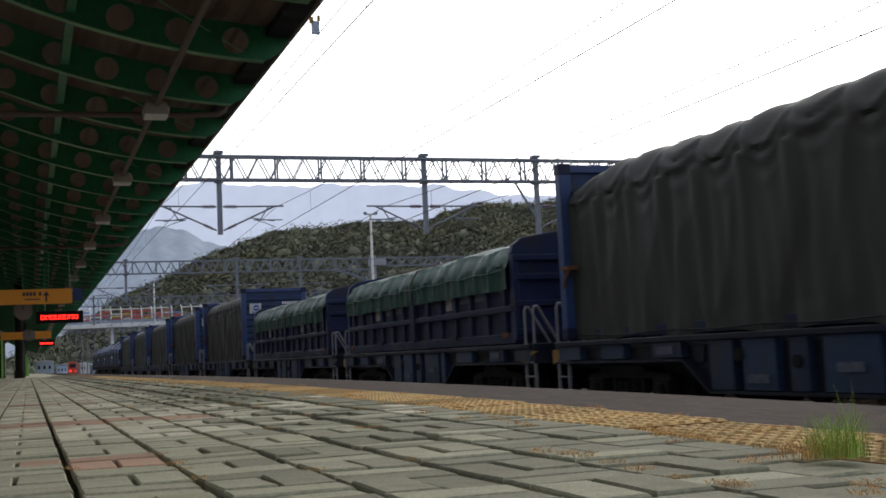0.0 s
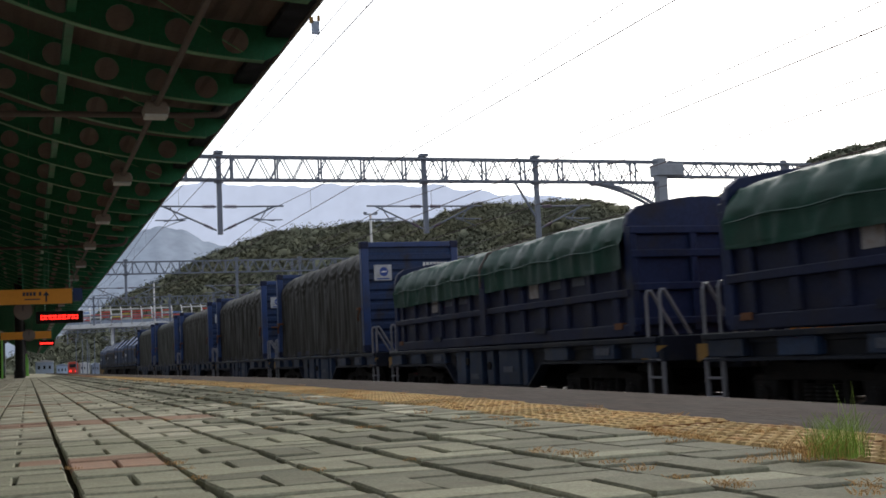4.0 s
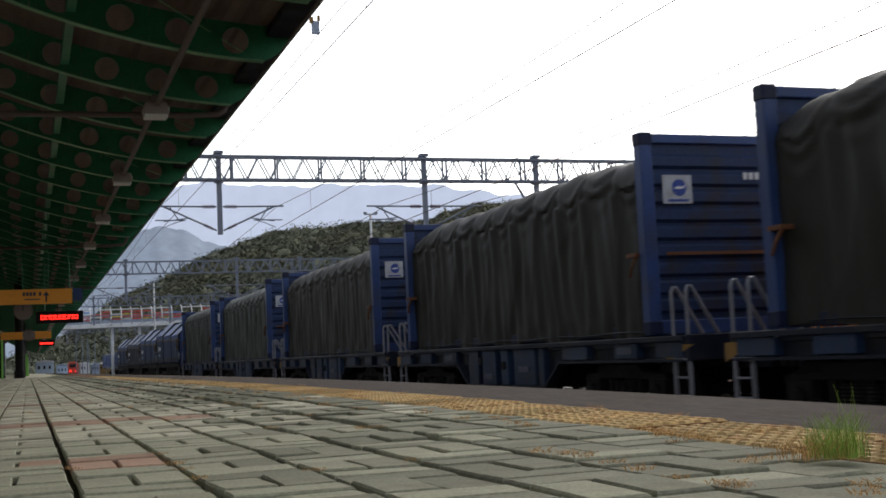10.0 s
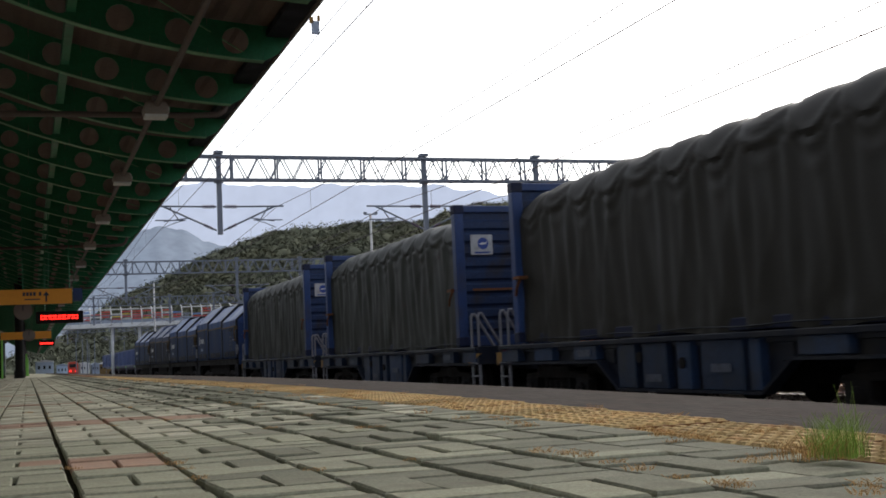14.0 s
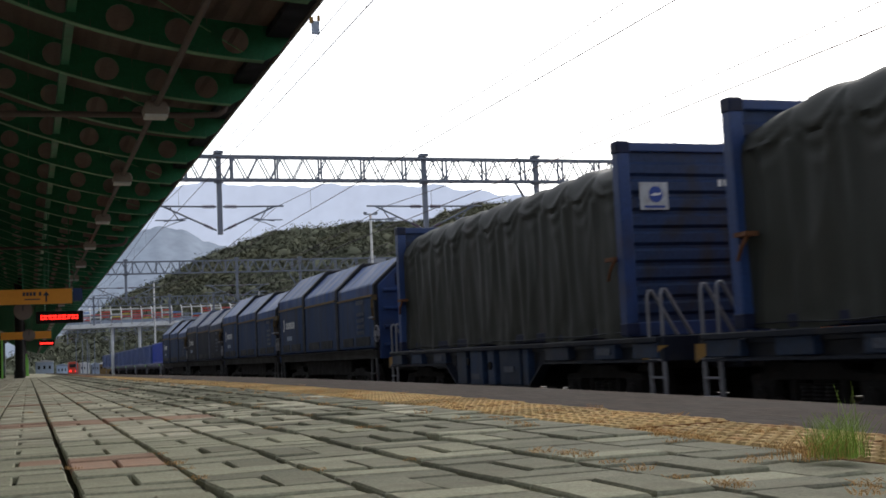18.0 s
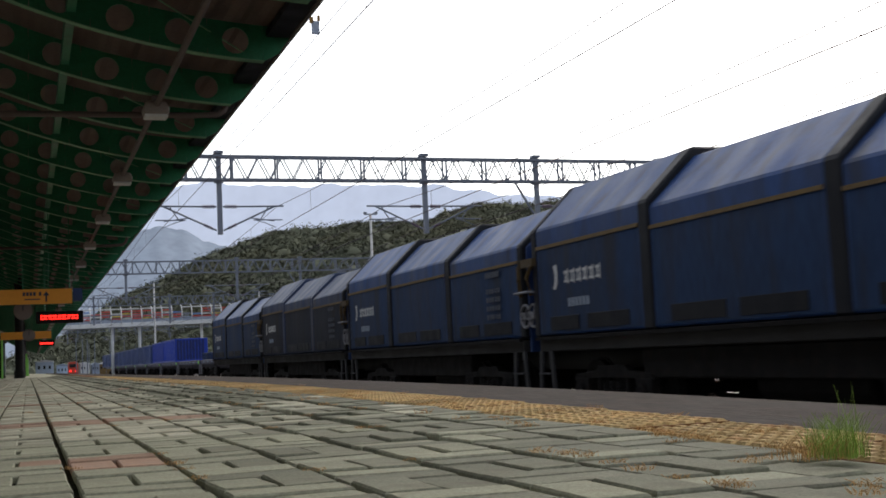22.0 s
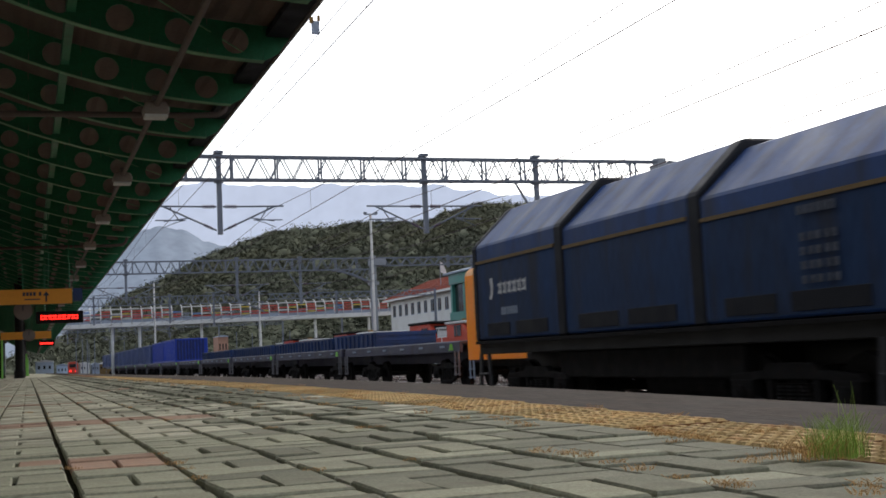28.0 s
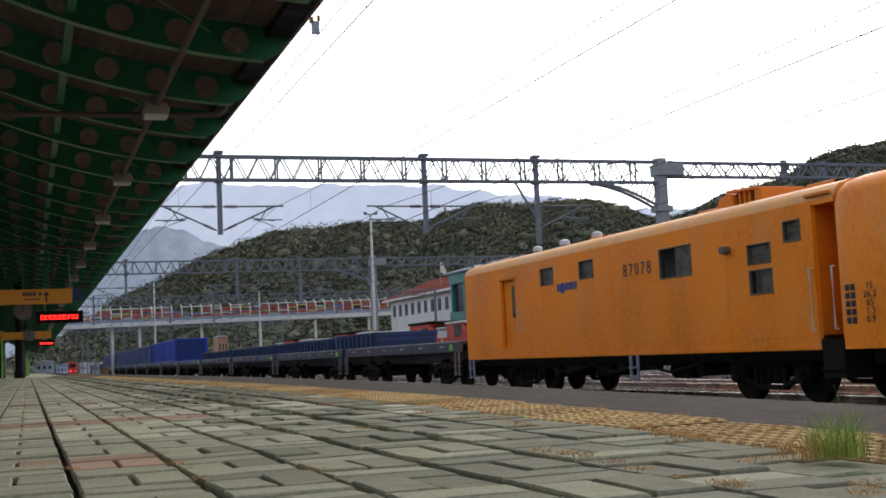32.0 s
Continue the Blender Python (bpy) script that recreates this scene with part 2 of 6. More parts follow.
# ------------------------------------------------------------------ mesh tools
class Shape:
    def __init__(self):
        self.v, self.f = [], []

    def add(self, verts, faces):
        o = len(self.v)
        self.v += [tuple(p) for p in verts]
        self.f += [tuple(i + o for i in f) for f in faces]
        return self

    def box(self, x0, x1, y0, y1, z0, z1):
        v = [(x, y, z) for z in (z0, z1) for y in (y0, y1) for x in (x0, x1)]
        return self.add(v, [(0, 2, 3, 1), (4, 5, 7, 6), (0, 1, 5, 4), (2, 6, 7, 3), (0, 4, 6, 2), (1, 3, 7, 5)])

    def beam(self, a, b, w, h=None):
        """A square bar from a to b."""
        a, b, h = Vector(a), Vector(b), h or w
        d = (b - a).normalized()
        s = d.cross(Vector((0, 0, 1)))
        s = s.normalized() if s.length > 1e-4 else Vector((1, 0, 0))
        u = s.cross(d)
        v = [p + s * i * w / 2 + u * j * h / 2 for p in (a, b) for i, j in ((-1, -1), (1, -1), (1, 1), (-1, 1))]
        return self.add(v, [(0, 3, 2, 1), (4, 5, 6, 7), (0, 1, 5, 4), (1, 2, 6, 5), (2, 3, 7, 6), (3, 0, 4, 7)])

    def tube(self, pts, r, n=8):
        pts = [Vector(p) for p in pts]
        rings = []
        for i, p in enumerate(pts):
            d = (pts[min(i + 1, len(pts) - 1)] - pts[max(i - 1, 0)]).normalized()
            s = d.cross(Vector((0, 0, 1)))
            s = s.normalized() if s.length > 1e-3 else Vector((1, 0, 0))
            u = s.cross(d)
            rr = r[i] if isinstance(r, (list, tuple)) else r
            rings.append([p + s * math.cos(k * 2 * math.pi / n) * rr + u * math.sin(k * 2 * math.pi / n) * rr for k in range(n)])
        v = [q for ring in rings for q in ring]
        f = [(i * n + k, (i + 1) * n + k, (i + 1) * n + (k + 1) % n, i * n + (k + 1) % n) for i in range(len(pts) - 1) for k in range(n)]
        f += [tuple(range(n)), tuple(range((len(pts) - 1) * n + n - 1, (len(pts) - 1) * n - 1, -1))]
        return self.add(v, f)

    def prism(self, prof, axis, a0, a1):
        """A polygon pushed along an axis; the polygon's two numbers are the other two axes in order."""
        n = len(prof)

        def place(p, a):
            return {"x": (a, p[0], p[1]), "y": (p[0], a, p[1]), "z": (p[0], p[1], a)}[axis]
        v = [place(p, a) for a in (a0, a1) for p in prof]
        f = [(i, (i + 1) % n, n + (i + 1) % n, n + i) for i in range(n)] + [tuple(range(n - 1, -1, -1)), tuple(range(n, 2 * n))]
        return self.add(v, f)

    def disc(self, c, r, axis, thick, n=20):
        """A flat round plate centred at c."""
        a = Vector(c)
        d = {"x": Vector((1, 0, 0)), "y": Vector((0, 1, 0)), "z": Vector((0, 0, 1))}[axis]
        return self.tube([a - d * thick / 2, a + d * thick / 2], r, n)

    def sheet(self, nu, nv, fn):
        v = [fn(i / (nu - 1), j / (nv - 1)) for i in range(nu) for j in range(nv)]
        f = [(i * nv + j, (i + 1) * nv + j, (i + 1) * nv + j + 1, i * nv + j + 1) for i in range(nu - 1) for j in range(nv - 1)]
        return self.add(v, f)


def finish(name, shape, material, bevel=0.0, smooth=False):
    me = bpy.data.meshes.new(name)
    me.from_pydata(shape.v, [], shape.f)
    bm = bmesh.new()
    bm.from_mesh(me)
    bmesh.ops.recalc_face_normals(bm, faces=bm.faces)
    if bevel:
        sharp = [e for e in bm.edges if len(e.link_faces) == 2 and e.calc_face_angle(0) > 0.6]
        bmesh.ops.bevel(bm, geom=sharp, offset=bevel, segments=1, affect="EDGES", clamp_overlap=True)
    if smooth:
        for f in bm.faces:
            f.smooth = True
        for e in bm.edges:
            if len(e.link_faces) == 2 and e.calc_face_angle(0) > 0.7:
                e.smooth = False
    bm.to_mesh(me)
    bm.free()
    me.materials.append(material)
    return me


def part(name, shape, material, parent=None, label="", bevel=0.0, smooth=False):
    me = shape if isinstance(shape, bpy.types.Mesh) else finish(name, shape, material, bevel, smooth)
    ob = new(name, me)
    ob.parent = parent
    return tagged(ob, label)


def thing(name, label, category, m=None, group="", kind=""):
    ob = new(name)
    ob.matrix_world = m or Matrix()
    return tagged(ob, label, category, group, kind)


def solid(name, shape, material, label, category, group="", kind="", bevel=0.0, smooth=False, m=None):
    ob = part(name, shape, material, None, label, bevel, smooth)
    if m:
        ob.matrix_world = m
    return tagged(ob, label, category, group, kind)


def words(name, text, size, material, parent, m, gap=1.15):
    cu = bpy.data.curves.new(name, "FONT")
    cu.space_character = gap
    cu.body, cu.size, cu.extrude, cu.align_x, cu.align_y = text, size, 0.002, "CENTER", "CENTER"
    tmp = new("lettering_source", cu)
    dg = bpy.context.evaluated_depsgraph_get()
    me = bpy.data.meshes.new_from_object(tmp.evaluated_get(dg))
    bpy.data.objects.remove(tmp)
    me.materials.clear()
    me.materials.append(material)
    ob = new(name, me)
    ob.parent, ob.matrix_local = parent, m
    return ob


RAIL = -0.81                       # top of the rails; the platform's paving is at 0
TRACKS = [4.4, 8.62, 12.6, 16.8, 20.9]
EDGE = 2.7


def rise(x, y):
    """The worn platform's edge side dips towards the camera and lifts a little further along."""
    k = min(max((x - 0.7) / 0.8, 0), 1)
    q = max(y / max(x, 0.5), 0.8)
    return 0.05 * k * k * (3 - 2 * k) * (1 - math.exp(-(q - 1.6) / 1.9))


# ------------------------------------------------------------------ ground, platform, tracks
g = Shape()
g.sheet(60, 60, lambda a, b: (-3000 + 6000 * a, -600 + 4600 * b, -1.12))
solid("ground", g, m_ground, "dry earth and gravel yard stretching to the hills", "ground", kind="structure")

p = Shape()
p.box(-17, EDGE - 0.02, -8, 240, -1.12, -0.06)
p.sheet(24, 120, lambda a, b: (-3 + 4.9 * a, 0.8 + 60 * b ** 2.2, -.017 + rise(-3 + 4.9 * a, 0.8 + 60 * b ** 2.2)))
solid("platform", p, m_joint, "soil bed under the platform's paving", "platform", kind="structure")
c = Shape()
c.sheet(5, 90, lambda a, b: (1.89 + (EDGE - 1.89) * a, -4 + 234 * b ** 2.2, 0.004 + rise(1.89 + 0.81 * a, -4 + 234 * b ** 2.2)))
c.sheet(2, 90, lambda a, b: (EDGE, -4 + 234 * b ** 2.2, -0.06 - 0.5 * a + (1 - a) * (0.064 + rise(EDGE, -4 + 234 * b ** 2.2))))
solid("platform_edge", c, m_coping, "dark grey concrete edge strip of the platform", "platform edge", kind="structure")

b = Shape()
b.prism([(EDGE + 0.05, -1.1), (EDGE + 0.3, -1.0), (30, -1.0), (32, -1.1)], "y", -20, 420)
solid("ballast_bed", b, m_ballast, "rust-stained crushed stone ballast under the tracks", "ballast", kind="structure")
for k, tx in enumerate(TRACKS):
    tr = thing("track", "rusty steel rails on concrete sleepers in ballast", "railway track", pose(tx, 0, RAIL), group="station tracks", kind="structure")
    for sx in (-0.7525, 0.7525):
        r = Shape()
        r.prism([(sx - .036, 0), (sx + .036, 0), (sx + .036, -.04), (sx + .01, -.06), (sx + .01, -.13), (sx + .065, -.155), (sx - .065, -.155), (sx - .01, -.13), (sx - .01, -.06), (sx - .036, -.04)], "y", -20, 420)
        part("rail", r, m_rail, tr)
    s = Shape()
    for i in range(200):
        y = -6 + 0.6 * i
        s.box(-1.2, 1.2, y - .12, y + .12, -.21, -.15)
    tagged(part("sleepers", s, m_sleeper, tr), kind="stuff")


# ------------------------------------------------------------------ the freight train
def travelled(t):
    """Metres that the train has gone; it gains speed slowly."""
    return 5.30 + 4.0552 * t + 0.017166 * t * t + 0.00014308 * t ** 3


def trimmed(ob, ky, kz, z0=0.0, cut=0.19):
    """Brings a wagon or its load to the train's width, length and height; running gear keeps its gauge."""
    done = set()
    for ch in ob.children_recursive:
        if ch.type != "MESH" or ch.data.name in done or ch.name.startswith(("bogie", "axle", "spring", "bolster", "wheelset")):
            continue
        done.add(ch.data.name)
        for v in ch.data.vertices:
            x, a = v.co.x, abs(v.co.x)
            v.co = (math.copysign(a - cut, x) if a > 2 * cut else x / 2, v.co.y * ky, z0 + (v.co.z - z0) * kz)
    return ob


WHEEL_R = 0.43
wheel_shape = Shape()
for sx in (-0.75, 0.75):
    sg = 1 if sx > 0 else -1
    wheel_shape.disc((sx, 0, 0), WHEEL_R, "x", 0.10, 28)
    wheel_shape.disc((sx - sg * 0.06, 0, 0), WHEEL_R + 0.03, "x", 0.03, 28)
    wheel_shape.disc((sx + sg * 0.06, 0, 0), 0.13, "x", 0.06, 14)
    for q in range(4):
        a = q * math.pi / 2 + 0.4
        wheel_shape.disc((sx + sg * 0.05, math.cos(a) * 0.26, math.sin(a) * 0.26), 0.05, "x", 0.02, 8)
wheel_shape.tube([(-0.9, 0, 0), (0.9, 0, 0)], 0.075, 12)
wheel_mesh = finish("wheelset", wheel_shape, m_black, smooth=True)


def bogie(parent, y):
    """Two cast side frames, springs and a bolster; the wheelsets are returned to be turned."""
    for sx in (-0.98, 0.98):
        f = Shape()
        o = -1 if sx < 0 else 1
        f.prism([(y - 1.18, .58), (y - 1.1, .66), (y - .5, .70), (y - .38, .78), (y + .38, .78), (y + .5, .70), (y + 1.1, .66), (y + 1.18, .58), (y + .45, .60), (y - .45, .60)], "x", sx - .06, sx + .06)
        for q in (-1, 1):
            f.prism([(y + q * 1.12, .60), (y + q * .68, .60), (y + q * .72, .34), (y + q * 1.08, .34)], "x", sx - .07, sx + .07)
            f.beam((sx, y + q * .76, .40), (sx, y + q * .36, .24), .11, .07)
            f.beam((sx, y + q * .40, .24), (sx, y + q * .40, .62), .10, .08)
        f.box(sx - .055, sx + .055, y - .42, y + .42, .20, .28)
        fr = part("bogie_frame", f, m_black, parent, bevel=.01)
        for w in (-.9, .9):
            f = Shape()
            f.tube([(sx, y + w, WHEEL_R), (sx + o * .13, y + w, WHEEL_R)], .115, 14)
            f.tube([(sx + o * .13, y + w, WHEEL_R), (sx + o * .15, y + w, WHEEL_R)], .07, 10)
            part("axle_box", f, m_black, fr)
        s = Shape()
        for w in (-.2, 0, .2):
            zs = [.3 + .02 * i for i in range(14)]
            s.tube([(sx, y + w, z) for z in zs], [.07 + .015 * (i % 2) for i in range(14)], 10)
        part("spring_set", s, m_black, parent)
    bl = Shape()
    bl.box(-.95, .95, y - .16, y + .16, .5, .74)
    part("bolster", bl, m_black, parent, bevel=.02)
    made = []
    for w in (-.9, .9):
        ob = part("wheelset", wheel_mesh, m_black, parent)
        ob.matrix_local = pose(0, y + w, WHEEL_R)
        made.append(ob)
    return made


def handrails(parent, y, sgn):
    """Bent grey rails beside a wagon's end, with the step ladder under them."""
    for sx in (-1.33, 1.33):
        o = 1 if sx < 0 else -1
        for d in (-.17, .17):
            r = Shape()
            r.tube([(sx, y + d, 1.05), (sx, y + d, 1.66), (sx + o * .025, y + d, 1.72), (sx + o * .07, y + d, 1.72), (sx + o * .11, y + d, 1.66), (sx + o * .42, y + d, 1.14)], .025, 8)
            part("handrail", r, m_silver, parent, "worn grey bent handrail")
        s = Shape()
        for d in (-.17, .17):
            s.box(sx - .02, sx + .02, y + d - .03, y + d + .03, .36, 1.06)
        for z in (.40, .62, .84):
            s.box(sx - .05, sx + .05, y - .15, y + .15, z - .012, z + .012)
        part("step_ladder", s, m_silver, parent, "grey steel step ladder", bevel=.004)
        h = Shape()
        h.prism([(y - .32, 1.02), (y + .32, 1.02), (y + .32, .80)], "x", sx - .035, sx - .012)
        part("hazard_plate", h, m_hazard, parent, "dirty yellow warning plate")


m_stencil = mat("faded_stencil", (0.075, 0.085, 0.115), 0.6, var=0.5, scale=12, fine=80, stain=(0.03, 0.03, 0.035), stain_amt=0.8)
m_plate = mat("grimy_blue_plate", (0.013, 0.028, 0.066), 0.5, var=0.4, scale=1.4, fine=20, bump=0.15, stain=(0.022, 0.024, 0.03), stain_amt=0.85, rnd=0.3)


def flat_wagon():
    w = thing("flat_wagon", "blue steel flat wagon with deep belly frame, handrails and step ladders", "railway wagon", group="freight wagons")
    for sx in (-1.32, 1.32):
        o = sx - .05 if sx < 0 else sx + .05
        oo = o - .03 if sx < 0 else o + .03
        inn = sx + .1 if sx < 0 else sx - .1
        s = Shape()
        s.prism([(-5.75, .84), (-5.75, 1.12), (5.75, 1.12), (5.75, .84), (2.15, .82), (1.62, .44), (-1.62, .44), (-2.15, .82)], "x", inn - .03, inn + .03)
        sill = part("side_sill", s, m_frame, w)
        s = Shape()
        s.box(o - .04, o + .04, -5.75, 5.75, 1.06, 1.13)
        part("top_flange", s, m_frame, sill, bevel=.008)
        s = Shape()
        path = [(-5.72, .83), (-2.2, .83), (-1.64, .46), (1.64, .46), (2.2, .83), (5.72, .83)]
        for (ya, za), (yb, zb) in zip(path[:-1], path[1:]):
            s.beam((sx, ya, za), (sx, yb, zb), .14, .035)
        part("bottom_flange", s, m_frame, sill)
        for y0, y1, z0, shift in ((-5.7, -5.05, .86, 0), (-4.55, -3.95, .86, 0), (-3.1, -2.3, .86, 0), (2.25, 2.95, .86, 0), (3.7, 4.35, .86, 0), (5.0, 5.7, .86, 0)):
            q = Shape()
            q.box(min(inn, o), max(inn, o), y0, y1, z0, 1.06)
            part("sill_plate", q, m_plate, sill, "blue painted sill plate", bevel=.01)
        for y0, y1 in ((-1.62, -1.42), (-1.3, -.45), (-.2, .1), (.35, .95), (1.15, 1.62)):
            q = Shape()
            q.box(min(inn, o), max(inn, o), y0, y1, .48, 1.06)
            part("belly_plate", q, m_plate, sill, "blue painted belly plate", bevel=.012)
        for y, z in ((-.88, .74), (.65, .62), (2.6, .96), (-4.25, .97)):
            d = Shape()
            d.box(min(o, oo) + .02, max(o, oo) - .02, y - .2, y + .2, z - .05, z + .045)
            part("stencil", d, m_stencil, sill, "faded pale stencil panel")
        for y, z in ((-.05, .8), (1.0, .88)):
            d = Shape()
            d.tube([(o, y, z), (oo, y, z)], .07, 12)
            part("release_knob", d, m_black, sill)
    c = Shape()
    c.box(-1.28, 1.28, -5.8, 5.8, 1.0, 1.1)
    c.box(-.3, .3, -6.0, 6.0, .7, 1.0)
    for y in (-3.9, -2, 0, 2, 3.9):
        c.box(-1.28, 1.28, y - .12, y + .12, .8, 1.0)
    part("deck", c, m_frame, w, bevel=.01)
    for sg in (-1, 1):
        e = Shape()
        e.box(-1.36, 1.36, sg * 5.78 - .06, sg * 5.78 + .06, .82, 1.14)
        part("end_beam", e, m_frame, w, bevel=.01)
        k = Shape()
        k.box(-.12, .12, min(sg * 5.8, sg * 6.2), max(sg * 5.8, sg * 6.2), .78, .98)
        k.prism([(-.2, .7), (-.2, 1.0), (.05, 1.05), (.2, .95), (.2, .7)], "y", sg * 6.18 - .08, sg * 6.18 + .08)
        part("coupler", k, m_black, w, bevel=.02)
        t = Shape()
        t.tube([(.35, sg * 5.84, .85), (.36, sg * 6.0, .6), (.3, sg * 6.2, .52)], .03, 8)
        part("brake_hose", t, m_black, w)
        handrails(w, sg * 5.62, sg)
    b = Shape()
    b.tube([(-.55, -1.3, .62), (-.55, .2, .62)], .2, 16)
    part("air_reservoir", b, m_black, w, smooth=True)
    v = Shape()
    v.box(-.1, .6, .4, 1.4, .5, .8)
    part("brake_gear", v, m_black, w, bevel=.03)
    return w, bogie(w, -3.9) + bogie(w, 3.9)


def tarp_shape(seed, bows, half, wide, top, rad, base, crown, fold, rise_mid=0.0, hem=1.0):
    """A tarpaulin over bows: rounded shoulders, sags between the bows and hanging folds."""
    random.seed(seed)
    ph = [random.uniform(0, 6.28) for _ in range(8)]
    arc = [(-wide, base)] + [(-wide, base + (top - rad - base) * (1 - (1 - i / 34) ** 1.3)) for i in range(1, 35)]
    arc += [(-wide + rad - rad * math.cos(a), top - rad + rad * math.sin(a)) for a in [math.pi / 2 * i / 10 for i in range(1, 11)]]
    n = 8
    arc += [(-(wide - rad) + (wide - rad) * i / n, top + crown * (1 - (1 - i / n) ** 2)) for i in range(1, n + 1)]
    full = arc + [(-x, z) for x, z in reversed(arc[:-1])]
    m = len(full)

    def at(a, b):
        y = -half + 2 * half * a
        i = min(int(round(b * (m - 1))), m - 1)
        x, z = full[i]
        u = a * bows
        sag = abs(math.sin(math.pi * u))
        q = (z - base) / (top - base)
        up = min(max((z - top + rad) / rad, 0), 1)
        dip = .985 - (.13 + .05 * math.sin(ph[5] + 2.1 * int(u))) * sag ** .8
        swag = .036 * math.exp(-((q - dip) / .030) ** 2) - .030 * math.exp(-((q - dip + .055) / .030) ** 2) + .014 * math.exp(-((q - dip + .16) / .03) ** 2) * sag
        swag *= fold * (.5 + .5 * sag)
        lift = min(1.0, (half - abs(y)) / 1.6)
        z += rise_mid * (1 - (1 - lift) ** 2) * max(0, (z - base) / (top - base))
        wob = noise.noise(Vector((y * 1.3, z * 0.9 + seed, x * .4)))
        if z > top - rad * 0.95:
            k = min(1, (z - (top - rad * .95)) / rad)
            z += (0.048 * sag ** 0.8 - 0.03 + 0.03 * wob) * k * fold
            x *= 1 + 0.012 * sag * fold * (1 - k)
        else:
            h = (z - base) / max(top - rad - base, .01)
            pull = max(0, 1 - abs(((u + .5) % 1) - .5) * 5)
            crease = (1 - abs(math.sin(y * 3.3 + ph[4] + .8 * z + 1.6 * wob))) ** 5
            f = fold * (.013 * crease + 0.04 * pull * (0.4 + 0.6 * h) - .01 + 0.022 * wob + 0.016 * math.sin(y * 7 + ph[0] + 1.2 * z + 2 * wob) * (1 - h * .4)
                        + 0.006 * math.sin(y * 17 + ph[1] - 2 * z + 3 * wob))
            x += -f if x < 0 else f
            if h < 0.12:
                z += 0.03 * fold * hem * math.sin(y * 3.1 + ph[2]) * (1 - h / .12)
                x *= 1 - 0.012 * hem * math.sin(y * 5 + ph[3])
        if abs(x) > wide - rad:
            x += math.copysign(swag * math.sqrt(1 - up * up * .9), x)
            z += swag * up
        return (x, y, z)
    s = Shape()
    s.sheet(220, m, at)
    return s


m_platewhite = mat("dull_white_plate", (0.40, 0.41, 0.43), 0.6, var=0.25, scale=5, stain=(0.25, 0.24, 0.23), stain_amt=0.6)


def tarp_container(seed):
    c = thing("tarpaulin_container", "blue steel container under a brown-black tarpaulin on a flat wagon", "container", group="tarpaulin containers")
    f = Shape()
    for sx in (-1.3, 1.3):
        f.box(sx * .9 - .08, sx * .9 + .08, -4.9, 4.9, 0, .14)
    for y in np.linspace(-4.6, 4.6, 12):
        f.box(-1.25, 1.25, y - .06, y + .06, .02, .12)
    part("floor_frame", f, m_bluedark, c, bevel=.008)
    for sg in (-1, 1):
        e = Shape()
        y0 = sg * 4.93
        for sx in (-1.31, 1.31):
            e.box(sx - .09, sx + .09, y0 - .09, y0 + .09, 0, 2.5)
        e.box(-1.4, 1.4, y0 - .085, y0 + .085, 2.38, 2.5)
        e.box(-1.4, 1.4, y0 - .08, y0 + .08, 0, .18)
        w = part("end_frame", e, m_blue, c, bevel=.012)
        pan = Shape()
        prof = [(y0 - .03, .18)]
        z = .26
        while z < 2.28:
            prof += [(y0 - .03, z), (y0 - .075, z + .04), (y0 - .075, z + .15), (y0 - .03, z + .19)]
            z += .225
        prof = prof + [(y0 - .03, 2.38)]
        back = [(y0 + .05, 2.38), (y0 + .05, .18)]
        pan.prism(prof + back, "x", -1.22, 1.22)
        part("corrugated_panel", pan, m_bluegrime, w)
        for sx in (-1.31, 1.31):
            for z in (.09, 2.43):
                k = Shape()
                k.box(sx - .1, sx + .1, y0 - .1, y0 + .1, z - .08, z + .085)
                part("corner_casting", k, m_bluedark, w, bevel=.015)
        lg = Shape()
        lo = y0 - .085
        lg.box(-1.10, -.67, lo - .004, lo, 1.62, 1.98)
        plate = part("logo_plate", lg, m_platewhite, w, "white plate with a blue round emblem")
        em = Shape()
        em.disc((-.86, lo - .008, 1.82), .105, "y", .006, 20)
        em.box(-1.03, -.73, lo - .009, lo - .004, 1.645, 1.675)
        part("emblem", em, m_inkblue, plate)
        wv_ = Shape()
        wv_.prism([(-.95, 1.81), (-.88, 1.84), (-.82, 1.83), (-.77, 1.86), (-.80, 1.81), (-.88, 1.80)], "y", lo - .015, lo - .0115)
        part("emblem_wave", wv_, m_white, plate)
        nb = Shape()
        for i in range(7):
            nb.box(.50 + i * .09, .56 + i * .09, lo - .004, lo, 1.93, 2.02)
        part("number_bar", nb, m_white, w, "faded white lettering blocks")
        if seed % 2:
            r2 = Shape()
            r2.box(-1.1, 1.1, lo - .012, lo - .002, .98, 1.02)
            part("lock_bar", r2, m_brass, w, "rusty lock bar")
    t = part("tarpaulin", tarp_shape(seed, 11, 4.86, 1.27, 2.165, .28, .0, .10, 1.0, .16), m_tarp, c, smooth=True)
    band = Shape()
    for sx in (-1.0, 1.0):
        band.tube([(sx * 1.285, y, .05 + .01 * math.sin(y * 3 + seed)) for y in np.linspace(-4.8, 4.8, 40)], .010, 6)
    part("tie_rope", band, m_seal, t)
    for sg in (-1, 1):
        k = Shape()
        k.box(-1.46, -1.30, sg * 4.72 - .12, sg * 4.72 + .12, .98, 1.03)
        k.tube([(-1.42, sg * 4.72 - .1, 1.0), (-1.45, sg * 4.72, .86), (-1.42, sg * 4.72 + .12, .74)], .022, 6)
        part("strap_clamp", k, m_brass, c, "rusty orange strap clamp")
    return c


